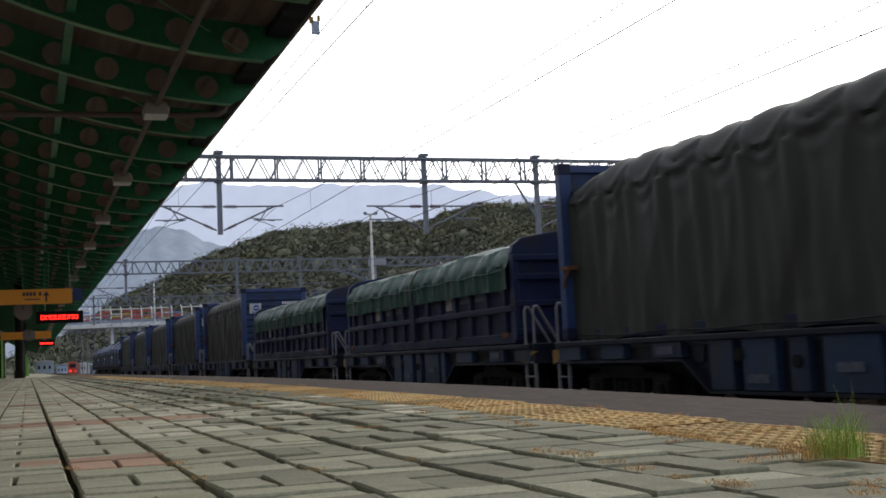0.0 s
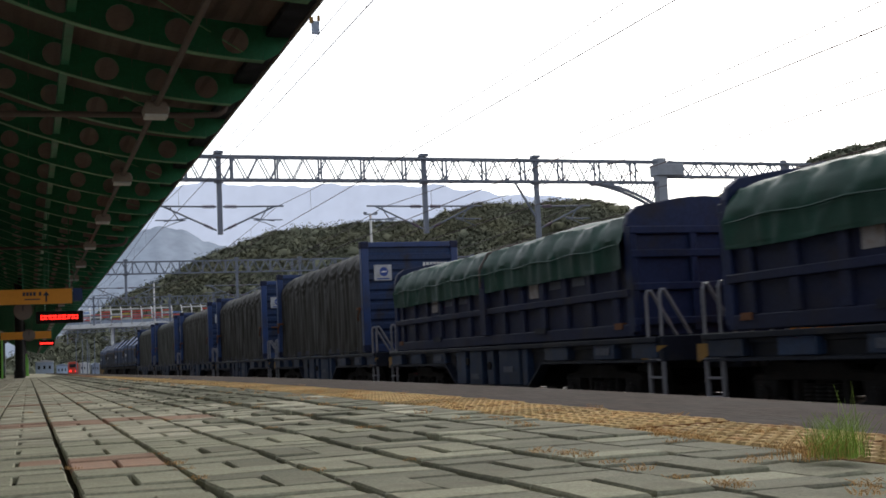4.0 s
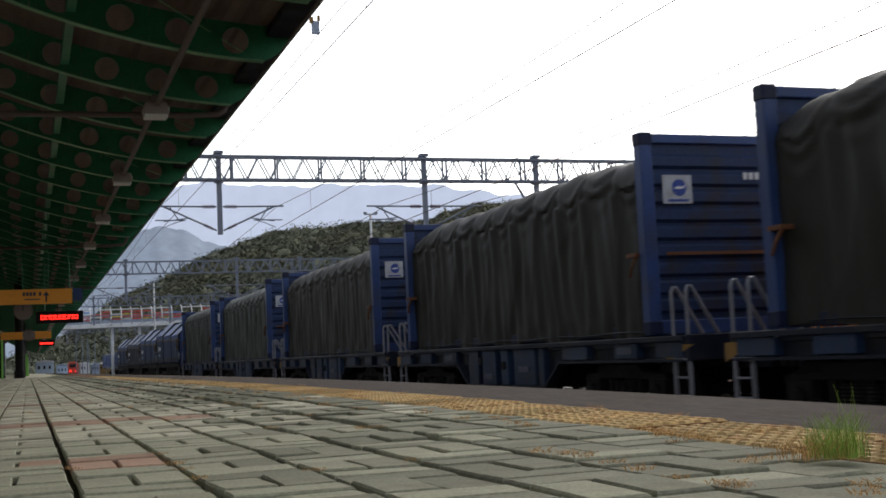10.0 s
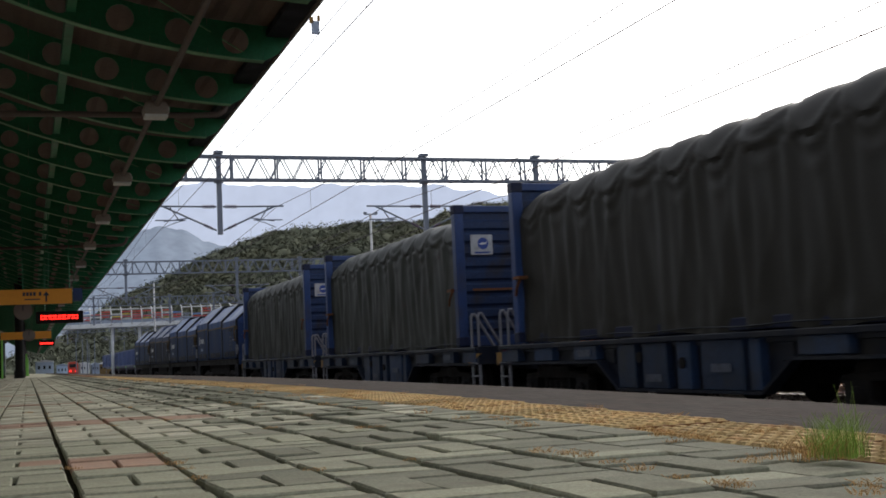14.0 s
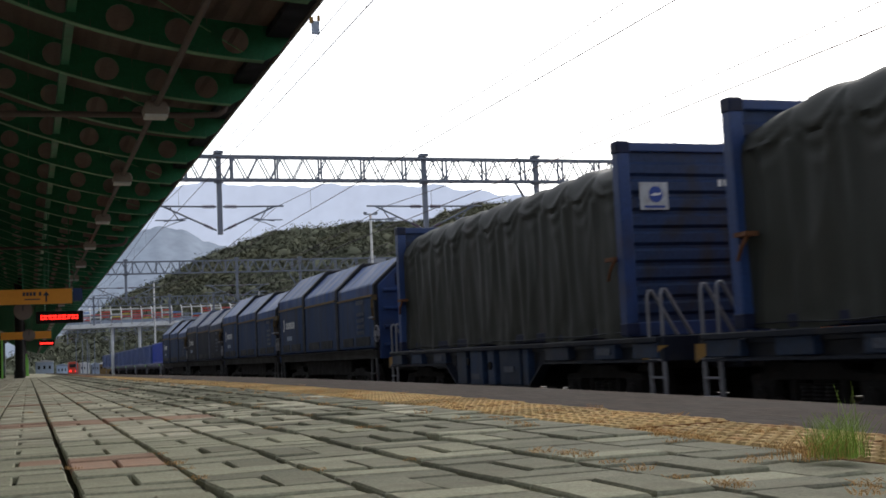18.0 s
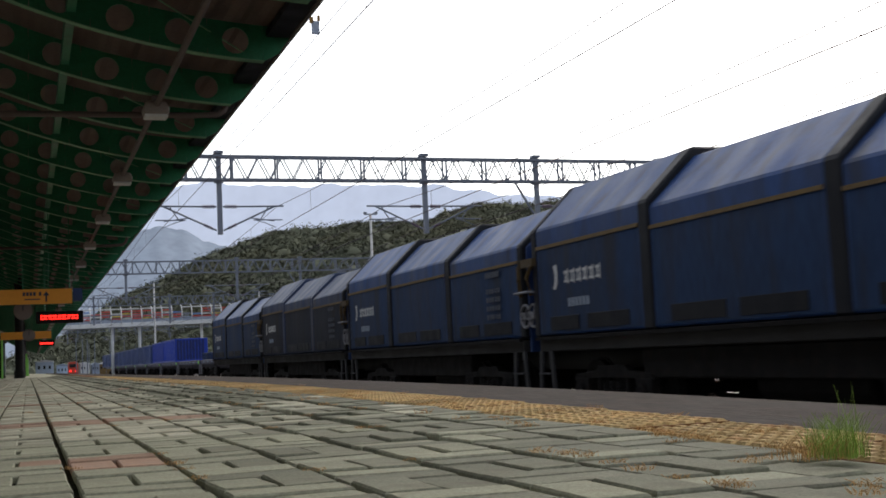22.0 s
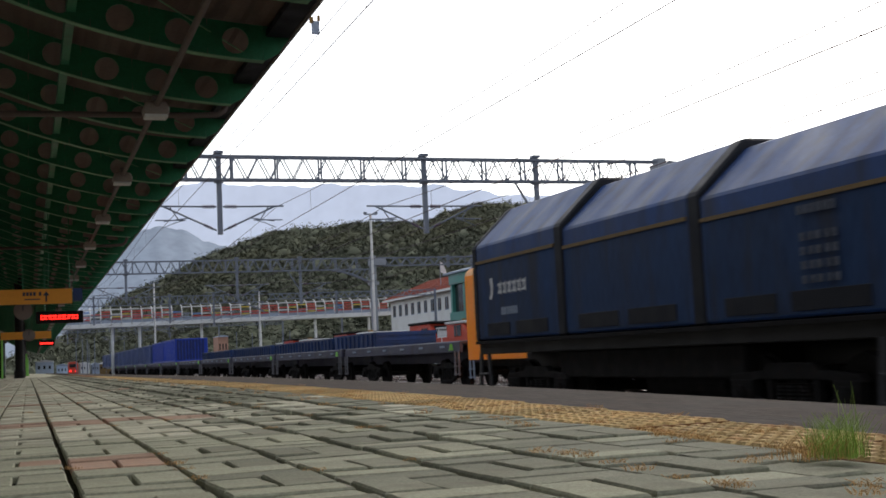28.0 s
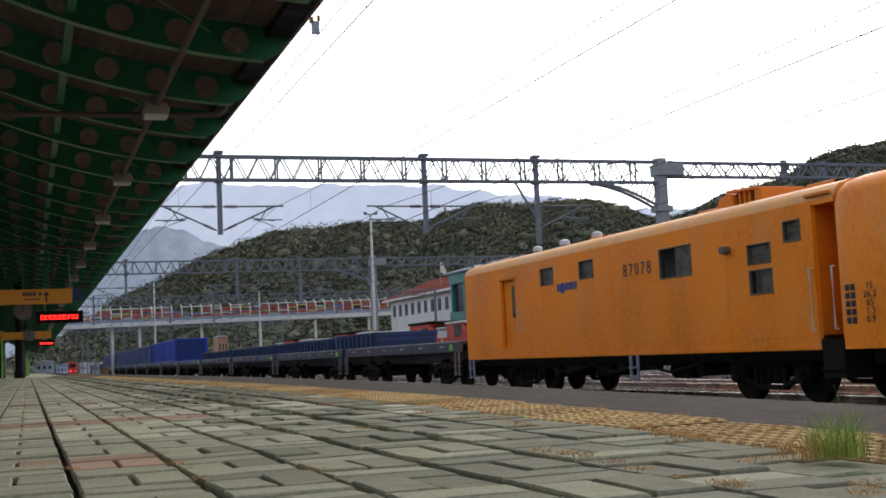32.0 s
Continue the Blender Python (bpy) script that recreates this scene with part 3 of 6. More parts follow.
m_binend = mat("navy_bin_end", (0.013, 0.021, 0.062), 0.5, var=0.35, scale=1.2, fine=20, bump=0.1, stain=(0.022, 0.02, 0.022), stain_amt=0.8, rnd=0.1, spec=0.2)
m_plaque = mat("faded_plaque", (0.26, 0.24, 0.24), 0.6, var=0.3, scale=6, stain=(0.15, 0.08, 0.05), stain_amt=0.6)


def coal_bin(seed):
    c = thing("open_bin", "dark blue ribbed steel bin under a green tarpaulin", "container", group="green tarpaulin bins")
    for sx in (-1.3, 1.3):
        o = -1 if sx < 0 else 1
        s = Shape()
        s.box(sx - .04, sx + .04, -4.9, 4.9, .02, 1.16)
        wall = part("side_wall", s, m_bluedark, c)
        s = Shape()
        s.box(sx - .1, sx + .1, -4.95, 4.95, 0, .16)
        part("bottom_rail", s, m_bluedark, wall, bevel=.01)
        s = Shape()
        s.box(min(sx, sx + o * .12), max(sx, sx + o * .12), -4.95, 4.95, .50, .60)
        part("middle_rail", s, m_bluedark, wall, bevel=.01)
        for i in range(13):
            y = -4.56 + i * .76
            s = Shape()
            k = .13 if i == 6 else .085
            s.prism([(y - k, .16), (y + k, .16), (y + k * .8, 1.2), (y - k * .8, 1.2)], "x", min(sx, sx + o * (.10 if i != 6 else .15)), max(sx, sx + o * (.10 if i != 6 else .15)))
            part("rib", s, m_bluedark, wall, bevel=.012)
        for y, hw, hh, mm in ((-1.9, .16, .14, m_plaque), (-2.66, .19, .055, m_stencil), (-3.42, .19, .055, m_stencil), (2.66, .16, .13, m_plaque), (1.9, .19, .055, m_stencil), (1.14, .19, .055, m_stencil)):
            s = Shape()
            s.box(min(sx, sx + o * .05), max(sx, sx + o * .05), y - hw, y + hw, .80 - hh, .80 + hh)
            part("marking_plate", s, mm, wall, "pale marking plate")
        for y in (-2.2, 2.4):
            s = Shape()
            s.box(min(sx, sx + o * .13), max(sx, sx + o * .13), y - .2, y + .2, .12, .2)
            part("lashing_bracket", s, m_frame, wall)
    for sg in (-1, 1):
        y0 = sg * 4.93
        e = Shape()
        prof = [(-1.4, 0), (-1.4, 1.42), (-1.36, 1.55), (-1.2, 1.66), (-.6, 1.76), (0, 1.79), (.6, 1.76), (1.2, 1.66), (1.36, 1.55), (1.4, 1.42), (1.4, 0)]
        e.prism(prof, "y", y0 - .06, y0 + .06)
        w = part("end_wall", e, m_binend, c, bevel=.012)
        for z in (.18, .62, 1.04, 1.34):
            r = Shape()
            r.box(-1.4, 1.4, min(y0, y0 + sg * .13), max(y0, y0 + sg * .13), z - .05, z + .05)
            part("end_rail", r, m_binend, w, bevel=.012)
        for x in (-1.35, -.45, .45, 1.35):
            r = Shape()
            r.box(x - .05, x + .05, min(y0, y0 + sg * .12), max(y0, y0 + sg * .12), .05, 1.3)
            part("end_post", r, m_binend, w, bevel=.012)
        nb = Shape()
        for i in range(5):
            nb.box(.55 + i * .11, .63 + i * .11, y0 + sg * .062 - .004, y0 + sg * .062 + .004, 1.48, 1.56)
        part("number_bar", nb, m_greyblue, w)
        k = Shape()
        k.box(-1.42, -1.3, y0 - sg * .3 - .1, y0 - sg * .3 + .1, .1, .18)
        part("clamp", k, m_brass, c, "rusty clamp")
    t = part("tarpaulin", tarp_shape(seed, 14, 4.88, 1.44, 1.58, .40, .86, .16, 1.0, 0.0, .25), m_tarp_green, c, smooth=True)
    rope = Shape()
    rope.tube([(sx, .0, z) for sx, z in ((-1.47, .95), (-1.47, 1.25), (-1.3, 1.52), (-.9, 1.64), (0, 1.76), (.9, 1.64), (1.3, 1.52), (1.47, 1.25), (1.47, .95))], .022, 6)
    part("rope", rope, m_conduit, t)
    rope = Shape()
    rope.tube([(-1.475, y, 1.16 + .015 * math.sin(5 * y)) for y in np.linspace(-4.8, 4.8, 40)], .012, 6)
    part("hem_rope", rope, m_tarp_green, t)
    return c


m_latch = mat("rusty_latch", (0.085, 0.055, 0.022), 0.7, var=0.4, scale=6, stain=(0.04, 0.025, 0.015), stain_amt=0.7)
m_rung = mat("dark_grey_steps", (0.035, 0.035, 0.04), 0.6, var=0.4, stain=(0.03, 0.026, 0.024), stain_amt=0.6)
m_grime = mat("brown_grey_underframe", (0.020, 0.018, 0.0165), 0.75, var=0.4, scale=1.5, stain=(0.013, 0.012, 0.013), stain_amt=0.6)


def hood_wagon(k):
    m_hood_k = m_hood_grey if k == 2 else m_hood
    w = thing("hooded_wagon", "blue covered wagon with three telescoping hoods and white lettering" if k != 2 else "grimy blue-grey covered wagon with three hoods and white lettering", "railway wagon", group="freight wagons")
    prof = [(-1.4, 1.24), (-1.4, 2.80), (-.68, 3.47), (.68, 3.47), (1.4, 2.80), (1.4, 1.24)]
    spans = ((-4.92, -1.86), (-1.64, 1.64), (1.86, 4.92))
    for i, (a, b) in enumerate(spans):
        gr, gz = ((.975, .905), (.988, .95), (1.0, 1.0))[i]
        h = Shape()
        h.prism([(x * gr, 1.24 + (z - 1.24) * gz) for x, z in prof], "y", a, b)
        hood = part("hood", h, m_hood_k, w, "faded blue sliding hood", bevel=.025)
        for sx in (-1, 1):
            tr = Shape()
            xx = 1.405 * gr
            tr.box(min(sx * xx, sx * (xx + .02)), max(sx * xx, sx * (xx + .02)), a + .02, b - .02, 1.24 + 1.26 * gz, 1.24 + 1.31 * gz)
            part("drip_strip", tr, m_trim, hood, "ochre rusted drip strip")
            x0, x1 = sorted((sx * (xx - .02), sx * (xx - .001)))
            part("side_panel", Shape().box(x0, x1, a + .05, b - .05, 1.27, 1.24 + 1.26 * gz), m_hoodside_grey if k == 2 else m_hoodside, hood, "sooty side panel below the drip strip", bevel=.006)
            for ya, yb in ((a + .35, a + 1.5), (a + 1.75, b - .4)):
                x0, x1 = sorted((sx * xx, sx * (xx + .012)))
                part("kick_plate", Shape().box(x0, x1, ya, yb, 1.30, 1.50), m_seal, hood, "black scuffed kick plate", bevel=.004)
    for y in (-4.99, -1.75, 1.75, 4.99) if k != 2 else (-4.99, 4.99):
        s = Shape()
        hw = .13 if abs(y) < 3 else .09
        gz = .915 if y < -3 else .965 if y < 0 else 1.012
        s.prism([(x * 1.012 * (.98 if y < 0 else 1), 1.22 + (z - 1.24) * gz) for x, z in prof], "y", y - hw, y + hw)
        part("seal_rib", s, m_seal, w, "black rubber seal rib", bevel=.03)
    if k == 2:
        for y in (-1.75, 1.75):
            s = Shape()
            s.prism([(x * (.985 if y < 0 else 1.002), 1.24 + (z - 1.24) * (.945 if y < 0 else .99)) for x, z in prof], "y", y - .14, y + .14)
            part("seal_rib", s, m_hood_k, w, bevel=.03)
    f = Shape()
    f.box(-1.38, 1.38, -5.0, 5.0, 1.0, 1.19)
    f.box(-.35, .35, -5.3, 5.3, .7, 1.0)
    part("underframe", f, m_grime, w, bevel=.015)
    g2 = Shape()
    g2.box(-1.2, 1.2, -2.3, 2.3, .62, 1.0)
    g2.tube([(-.8, -1.6, .55), (-.8, .2, .55)], .19, 14)
    part("brake_gear", g2, m_black, w, bevel=.02)
    gd = Shape()
    for sx in (-1.42, 1.42):
        gd.box(sx - .03, sx + .03, -5.0, 5.0, 1.17, 1.22)
    part("guide_rail", gd, m_black, w)
    for sg in (-1, 1):
        y0 = sg * 5.05
        e = Shape()
        e.prism([(x * .94, 1.0 if z < 1.3 else 1.24 + (z - 1.24) * (.88 if sg < 0 else .97)) for x, z in prof], "y", y0 - .05, y0 + .08 * sg)
        ew = part("end_wall", e, m_blue, w, bevel=.02)
        for z in (1.3, 1.7, 2.1, 2.5):
            r = Shape()
            r.box(-1.2, 1.2, min(y0, y0 + sg * .14), max(y0, y0 + sg * .14), z - .035, z + .035)
            part("stiffener", r, m_blue, ew, bevel=.01)
        bx = Shape()
        bx.box(-.9, -.55, min(y0, y0 + sg * .1), max(y0, y0 + sg * .1), 2.6, 2.86)
        part("vent_box", bx, m_bluedark, ew, bevel=.01)
        yp = Shape()
        yp.box(-.55, -.3, min(y0, y0 + sg * .15), max(y0, y0 + sg * .15), 1.5, 1.72)
        part("marker_plate", yp, m_hazard, ew)
        for sx in (-1.36, 1.36):
            o = -1 if sx < 0 else 1
            st = Shape()
            for d in (-.2, .2):
                st.prism([(sg * 4.82 + d * 1.2 - .045, .34), (sg * 4.82 + d * 1.2 + .045, .34), (sg * 4.82 + d * .8 + .05, 1.02), (sg * 4.82 + d * .8 - .05, 1.02)], "x", sx - .02, sx + .02)
            for z in (.42, .68):
                st.box(sx - .06, sx + .06, sg * 4.82 - .2, sg * 4.82 + .2, z - .012, z + .012)
            part("step_ladder", st, m_rung, w, "dark grey step ladder", bevel=.004)
            wh = Shape()
            ring = [(sx + o * .03, y0 + sg * .1 + math.cos(q * math.pi / 12) * .17, 1.55 + math.sin(q * math.pi / 12) * .17) for q in range(25)]
            wh.tube(ring, .022, 8)
            for q in range(4):
                a = q * math.pi / 2 + .4
                wh.tube([(sx + o * .03, y0 + sg * .1, 1.55), (sx + o * .03, y0 + sg * .1 + math.cos(a) * .16, 1.55 + math.sin(a) * .16)], .018, 6)
            wh.disc((sx + o * .02, y0 + sg * .1, 1.55), .06, "x", .08, 12)
            part("hand_wheel", wh, m_silver, w, "pale spoked brake hand wheel")
            br = Shape()
            br.box(min(sx, sx + o * .12), max(sx, sx + o * .12), y0 - .12, y0 + .2 * sg + .12, 2.28, 2.40)
            br.tube([(sx + o * .1, y0 - .05, 2.3), (sx + o * .12, y0 + sg * .1, 2.12), (sx + o * .08, y0 + sg * .05, 1.85)], .035, 8)
            part("hood_latch", br, m_latch, w, "rust-brown hood latch")
            hr = Shape()
            hr.tube([(sx + o * .05, y0 - sg * .02, 1.9), (sx + o * .16, y0, 1.9), (sx + o * .16, y0 + sg * .3, 1.9)], .02, 6)
            part("grab_rail", hr, m_silver, w)
        cp = Shape()
        cp.box(-.12, .12, min(y0, y0 + sg * .35), max(y0, y0 + sg * .35), .76, .96)
        part("coupler", cp, m_black, w, bevel=.03)
    for sx in (-1, 1):
        x0, x1 = sorted((sx * 1.404, sx * 1.412))
        lg = Shape()
        yc = 4.2
        lg.prism([(yc + .16, 2.22), (yc + .06, 2.24), (yc + .03, 2.10), (yc + .05, 1.96), (yc + .12, 1.88), (yc + .19, 1.90), (yc + .13, 1.98), (yc + .11, 2.10)], "x", x0, x1)
        part("emblem", lg, m_white, w, "white tilted emblem")
        for q in range(6):
            lt = Shape()
            y = yc - .16 - q * .19
            lt.box(x0, x1, y - .13, y - .02, 2.09, 2.125)
            lt.box(x0, x1, y - .13, y - .02, 1.965, 1.995)
            lt.box(x0, x1, y - .155, y - .135, 1.94, 2.15)
            lt.box(x0, x1, y - .09, y - .06, 1.995, 2.09)
            part("lettering_block", lt, m_white, w)
        for q in range(6):
            part("number_bar", Shape().box(x0, x1, yc - .35 - q * .11, yc - .28 - q * .11, 1.62, 1.74), m_greyblue, w)
        for q in range(4):
            for j, ww in enumerate((.07, .05, .08, .06, .07)):
                part("data_bar", Shape().box(x0, x1, -4.2 + .12 * j, -4.2 + .12 * j + ww, 1.98 - q * .14, 2.06 - q * .14), m_stencil, w)
        for j in range(6):
            part("title_bar", Shape().box(x0, x1, -4.2 + .1 * j, -4.13 + .1 * j, 2.24, 2.33), m_stencil, w)
    return w, bogie(w, -3.3) + bogie(w, 3.3)


def rolled(master, wheels):
    """A copy of a wagon, with its own wheelsets."""
    ob = copy_thing(master, Matrix())
    return ob, [o for o in ob.children if o.name.startswith("wheelset")]


LANE = TRACKS[1]
train, turning = [], []            # (thing, place in the train, height), and the wheelsets
base_wagon, base_wheels = flat_wagon()
trimmed(base_wagon, 1.0, 1.0)
places = [15.5, 27.95, 40.53, 53.27, 65.81, 78.28, 90.88, 103.39]
for i, u in enumerate(places):
    ob, wh = (base_wagon, base_wheels) if i == 0 else rolled(base_wagon, base_wheels)
    train.append((ob, u, RAIL))
    turning += wh
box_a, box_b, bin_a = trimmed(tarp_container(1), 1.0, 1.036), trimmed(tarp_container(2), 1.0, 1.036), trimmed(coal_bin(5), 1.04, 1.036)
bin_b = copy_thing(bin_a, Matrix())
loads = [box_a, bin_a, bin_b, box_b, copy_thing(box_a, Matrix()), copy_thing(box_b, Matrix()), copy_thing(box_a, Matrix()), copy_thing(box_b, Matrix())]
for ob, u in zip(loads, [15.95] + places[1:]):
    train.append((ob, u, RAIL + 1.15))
for ob in (loads[0], loads[6], loads[7]):
    for ch in ob.children:
        if ch.name.startswith("tarpaulin"):
            ch.data = ch.data.copy()
            ch.data.materials.clear()
            ch.data.materials.append(m_tarp_grey)
    tagged(ob, "blue steel container under a grey-green tarpaulin on a flat wagon")
hood_a, hood_wheels = hood_wagon(1)
hood_c, hood_c_wheels = hood_wagon(2)
for ob in (hood_a, hood_c):
    trimmed(ob, 1.06, 1.036, 1.07)
for i, u in enumerate((115.59, 126.82, 138.03, 149.25)):
    ob, wh = (hood_a, hood_wheels) if i == 0 else (hood_c, hood_c_wheels) if i == 2 else rolled(hood_a, hood_wheels)
    if i == 3:
        for ch in list(ob.children):
            if ch.name.startswith(("hand_wheel", "grab_rail", "hood_latch")) and ch.data.vertices[0].co.y > 0:
                bpy.data.objects.remove(ch)
    train.append((ob, u, RAIL))
    turning += wh


# ------------------------------------------------------------------ the platform's canopy
CAN_X = 2.95
CAN_MID, CAN_END = -7.38, 232


def flange(x):
    d = 2.62 - max(x, 2 * CAN_MID - x)
    return 3.70 + 0.05 * d + 0.056 * d * d if d < 5 else 5.35 + 0.61 * (d - 5) - 0.061 * (d - 5) ** 2


def deck_z(x):
    return flange(x) + 0.42 if x < 2.62 else 4.12 - 0.1 * (x - 2.62)


canopy = thing("platform_canopy", "green steel platform canopy with perforated curved ribs and brown sheeting", "canopy", kind="structure")
d = Shape()
xs = [-17.5 + i * (CAN_X + 17.5) / 240 for i in range(241)]
n = len(xs)
prof = [(x, deck_z(x) + .02 + .03 * (i % 4 > 1)) for i, x in enumerate(xs)]
d.prism(prof + [(x, z + .09) for x, z in reversed(prof)], "y", -9, CAN_END)
part("roof_sheet", d, m_deck, canopy)
fa = Shape()
fa.prism([(CAN_X - .02, 3.97), (CAN_X + .02, 3.97), (CAN_X + .02, 4.16), (CAN_X - .14, 4.22), (CAN_X - .14, 4.18), (CAN_X - .02, 4.13)], "y", -9, CAN_END)
part("fascia", fa, m_gutter, canopy, "grey folded edge trim")

web = Shape()
xx = [2.62 - .64 * i for i in range(13)]
T = 0.012
for i in range(12):
    x1, x0 = xx[i], xx[i + 1]
    cx, cz = (x0 + x1) / 2, (flange((x0 + x1) / 2) + deck_z((x0 + x1) / 2)) / 2
    R = .155
    n = 16
    ring, rim = [], []
    for q in range(n):
        a = 2 * math.pi * q / n + math.pi / n
        ca, sa = math.cos(a), math.sin(a)
        ring.append((cx + R * ca, cz + R * sa))
        k = min(.32 / abs(ca), .21 / abs(sa))
        px = min(max(cx + k * ca, x0), x1)
        top = sa > 0 and abs(.21 / sa) <= abs(.32 / ca)
        bot = sa < 0 and abs(.21 / sa) <= abs(.32 / ca)
        rim.append((px, deck_z(px) if top else flange(px) if bot else cz + k * sa + flange(px) - flange(cx)))
    corners = [(x1, deck_z(x1)), (x0, deck_z(x0)), (x0, flange(x0)), (x1, flange(x1))]
    for side in (-T, T):
        v = [(px, side, pz) for px, pz in ring + rim + corners]
        f = [(q, n + q, n + (q + 1) % n, (q + 1) % n) for q in range(n)]
        for c_i, (qa, qb) in enumerate(((1, 2), (5, 6), (9, 10), (13, 14))):
            f.append((n + qa, 2 * n + c_i, n + qb))
        web.add(v, f)
    v = [(px, s, pz) for s in (-T, T) for px, pz in ring]
    web.add(v, [(q, (q + 1) % n, n + (q + 1) % n, n + q) for q in range(n)])
web.prism([(2.62, flange(2.62)), (2.62, deck_z(2.62)), (CAN_X - .02, 4.10), (CAN_X - .02, 3.985), (2.80, 3.80)], "y", -T, T)
web_mesh = finish("rib_web", web, m_green)
fl = Shape()
for i in range(40):
    a, b = 2.62 - .2 * i, 2.42 - .2 * i
    v = [(x, s, flange(x) + z) for x in (a, b) for s in (-.055, .055) for z in (-.012, .0)]
    fl.add(v, [(0, 4, 6, 2), (1, 3, 7, 5), (0, 1, 5, 4), (2, 6, 7, 3)])
flange_mesh = finish("rib_flange", fl, m_greenlight)
RIB0, RIBSTEP = 13.2, 2.335
for k in range(-6, 93):
    y = RIB0 + RIBSTEP * k
    w = part("rib_web", web_mesh, m_green, canopy)
    w.location = (0, y, 0)
    f = part("rib_flange", flange_mesh, m_greenlight, w)
for px in (.50, -1.9, -4.2):
    pu = Shape()
    z = flange(px) + .10
    for k in range(-6, 92):
        y = RIB0 + RIBSTEP * k
        pu.box(px - .05, px + .05, y + .03, y + RIBSTEP - .03, z, z + .16)
    part("purlin", pu, m_green, canopy)
gu = Shape()
gu.box(2.66, CAN_X - .03, -9, CAN_END, 3.99, 4.06)
part("gutter", gu, m_seal, canopy, "black box gutter behind the roof edge")
for k in range(-3, 20):
    bz = Shape()
    y = RIB0 + RIBSTEP * (2 * k)
    bz.tube([(2.58, y + .7, 3.95), (1.35, y - .85, 4.10)], .009, 6)
    part("tie_rod", bz, m_greenlight, canopy, "thin diagonal tie rod")

con = Shape()
con.tube([(1.64, -6, 3.66), (1.64, 225, 3.66)], .038, 10)
solid("lamp_conduit", con, m_conduit, "brown steel conduit carrying the canopy lamps", "conduit", smooth=True)
lamp0 = thing("canopy_lamp", "unlit beige box lamp hanging from the canopy", "lamp", group="canopy lamps")
s = Shape()
s.prism([(-.13, .02), (.13, .02), (.17, -.07), (.16, -.15), (-.16, -.15), (-.17, -.07)], "y", -.13, .13)
part("housing", s, m_lampbox, lamp0, bevel=.02)
s = Shape()
s.box(-.15, .15, -.12, .12, -.19, -.145)
part("diffuser", s, m_white, lamp0, "milky lamp cover", bevel=.012)
s = Shape()
s.box(-.04, .04, -.05, .05, -.01, .12)
part("bracket", s, m_gutter, lamp0)
lamp_y = [15.55 + 5.8 * i for i in range(-2, 36)]
for i, y in enumerate(lamp_y):
    m = pose(1.63, y, 3.68)
    if i == 0:
        lamp0.matrix_world = m
    else:
        copy_thing(lamp0, m)
for y in (15.9, 33.3, 50.7):
    s = Shape()
    s.tube([(-6, y, 3.50), (2.2, y, 3.62), (2.5, y, 3.64), (2.58, y, 3.69), (2.63, y, 3.80), (2.65, y, 4.0)], .04, 10)
    solid("drain_pipe", s, m_conduit, "brown drain pipe crossing under the canopy", "pipe", group="canopy drain pipes")
col0 = thing("canopy_column", "dark round steel canopy column on the platform", "column", group="canopy columns")
s = Shape()
s.tube([(0, 0, 0), (0, 0, 5.2)], .19, 20)
part("shaft", s, m_black, col0, smooth=True)
s = Shape()
s.tube([(0, 0, 0), (0, 0, .35)], .24, 20)
part("base_collar", s, m_black, col0, smooth=True)
for i, y in enumerate((58, 79, 100, 121, 142, 163, 184, 205)):
    m = pose(-.37, y, 0)
    if i == 0:
        col0.matrix_world = m
    else:
        copy_thing(col0, m)

# signs under the canopy
sg1 = thing("direction_sign", "orange hanging direction sign with dark lettering and an upward arrow", "sign", pose(0, 30, 0))
s = Shape()
s.box(-1.4, 1.04, -.06, .06, 1.88, 2.24)
part("panel", s, m_sign, sg1, bevel=.01)
s = Shape()
s.prism([(.44, 2.18), (.52, 2.08), (.46, 2.08), (.46, 1.93), (.42, 1.93), (.42, 2.08), (.36, 2.08)], "y", -.068, -.062)
part("arrow", s, m_ink, sg1)
for x in (-.1, -.02, .06, .14, .27):
    s = Shape()
    s.box(x, x + .06, -.068, -.062, 2.08, 2.17)
    part("lettering_bar", s, m_ink, sg1)
s = Shape()
s.box(-.06, .30, -.068, -.062, 1.98, 2.01)
part("lettering_bar", s, m_ink, sg1)
s = Shape()
s.box(1.06, 1.28, -.06, .06, 1.93, 2.24)
part("end_box", s, m_blue, sg1, "dark blue end box")
for x in (-.9, .5, .98):
    s = Shape()
    s.tube([(x, 0, 2.2), (x, 0, 4.3)], .011, 8)
    part("hanger", s, m_green, sg1)
led = thing("led_display", "black hanging display with red glowing characters", "display", pose(0, 33, 0))
s = Shape()
s.box(.22, 1.42, -.1, .1, 1.52, 1.84)
part("case", s, m_black, led, bevel=.015)
random.seed(4)
s = Shape()
for i in range(16):
    x = .34 + i * .06
    for z0, z1 in ((1.62, 1.65), (1.70, 1.73)):
        if random.random() < .85:
            s.box(x, x + .045, -.108, -.101, z0, z1)
    s.box(x + .02 * (i % 2), x + .015 + .02 * (i % 2), -.108, -.101, 1.62, 1.74)
part("characters", s, m_led, led, "row of red lit characters")
for x in (.45, 1.2):
    s = Shape()
    s.tube([(x, 0, 1.84), (x, 0, 4.3)], .011, 8)
    part("hanger", s, m_green, led)
clk = thing("hanging_clock", "round grey double-faced clock hanging from the canopy", "clock", pose(-.1, 31.5, 1.80))
s = Shape()
s.disc((0, 0, 0), .23, "y", .14, 28)
part("case", s, m_gutter, clk)
s = Shape()
s.disc((0, -.075, 0), .20, "y", .01, 28)
part("dial", s, m_gutter, clk)
s = Shape()
s.box(-.012, .012, -.09, -.082, 0, .15)
part("minute_hand_bar", s, m_ink, clk)
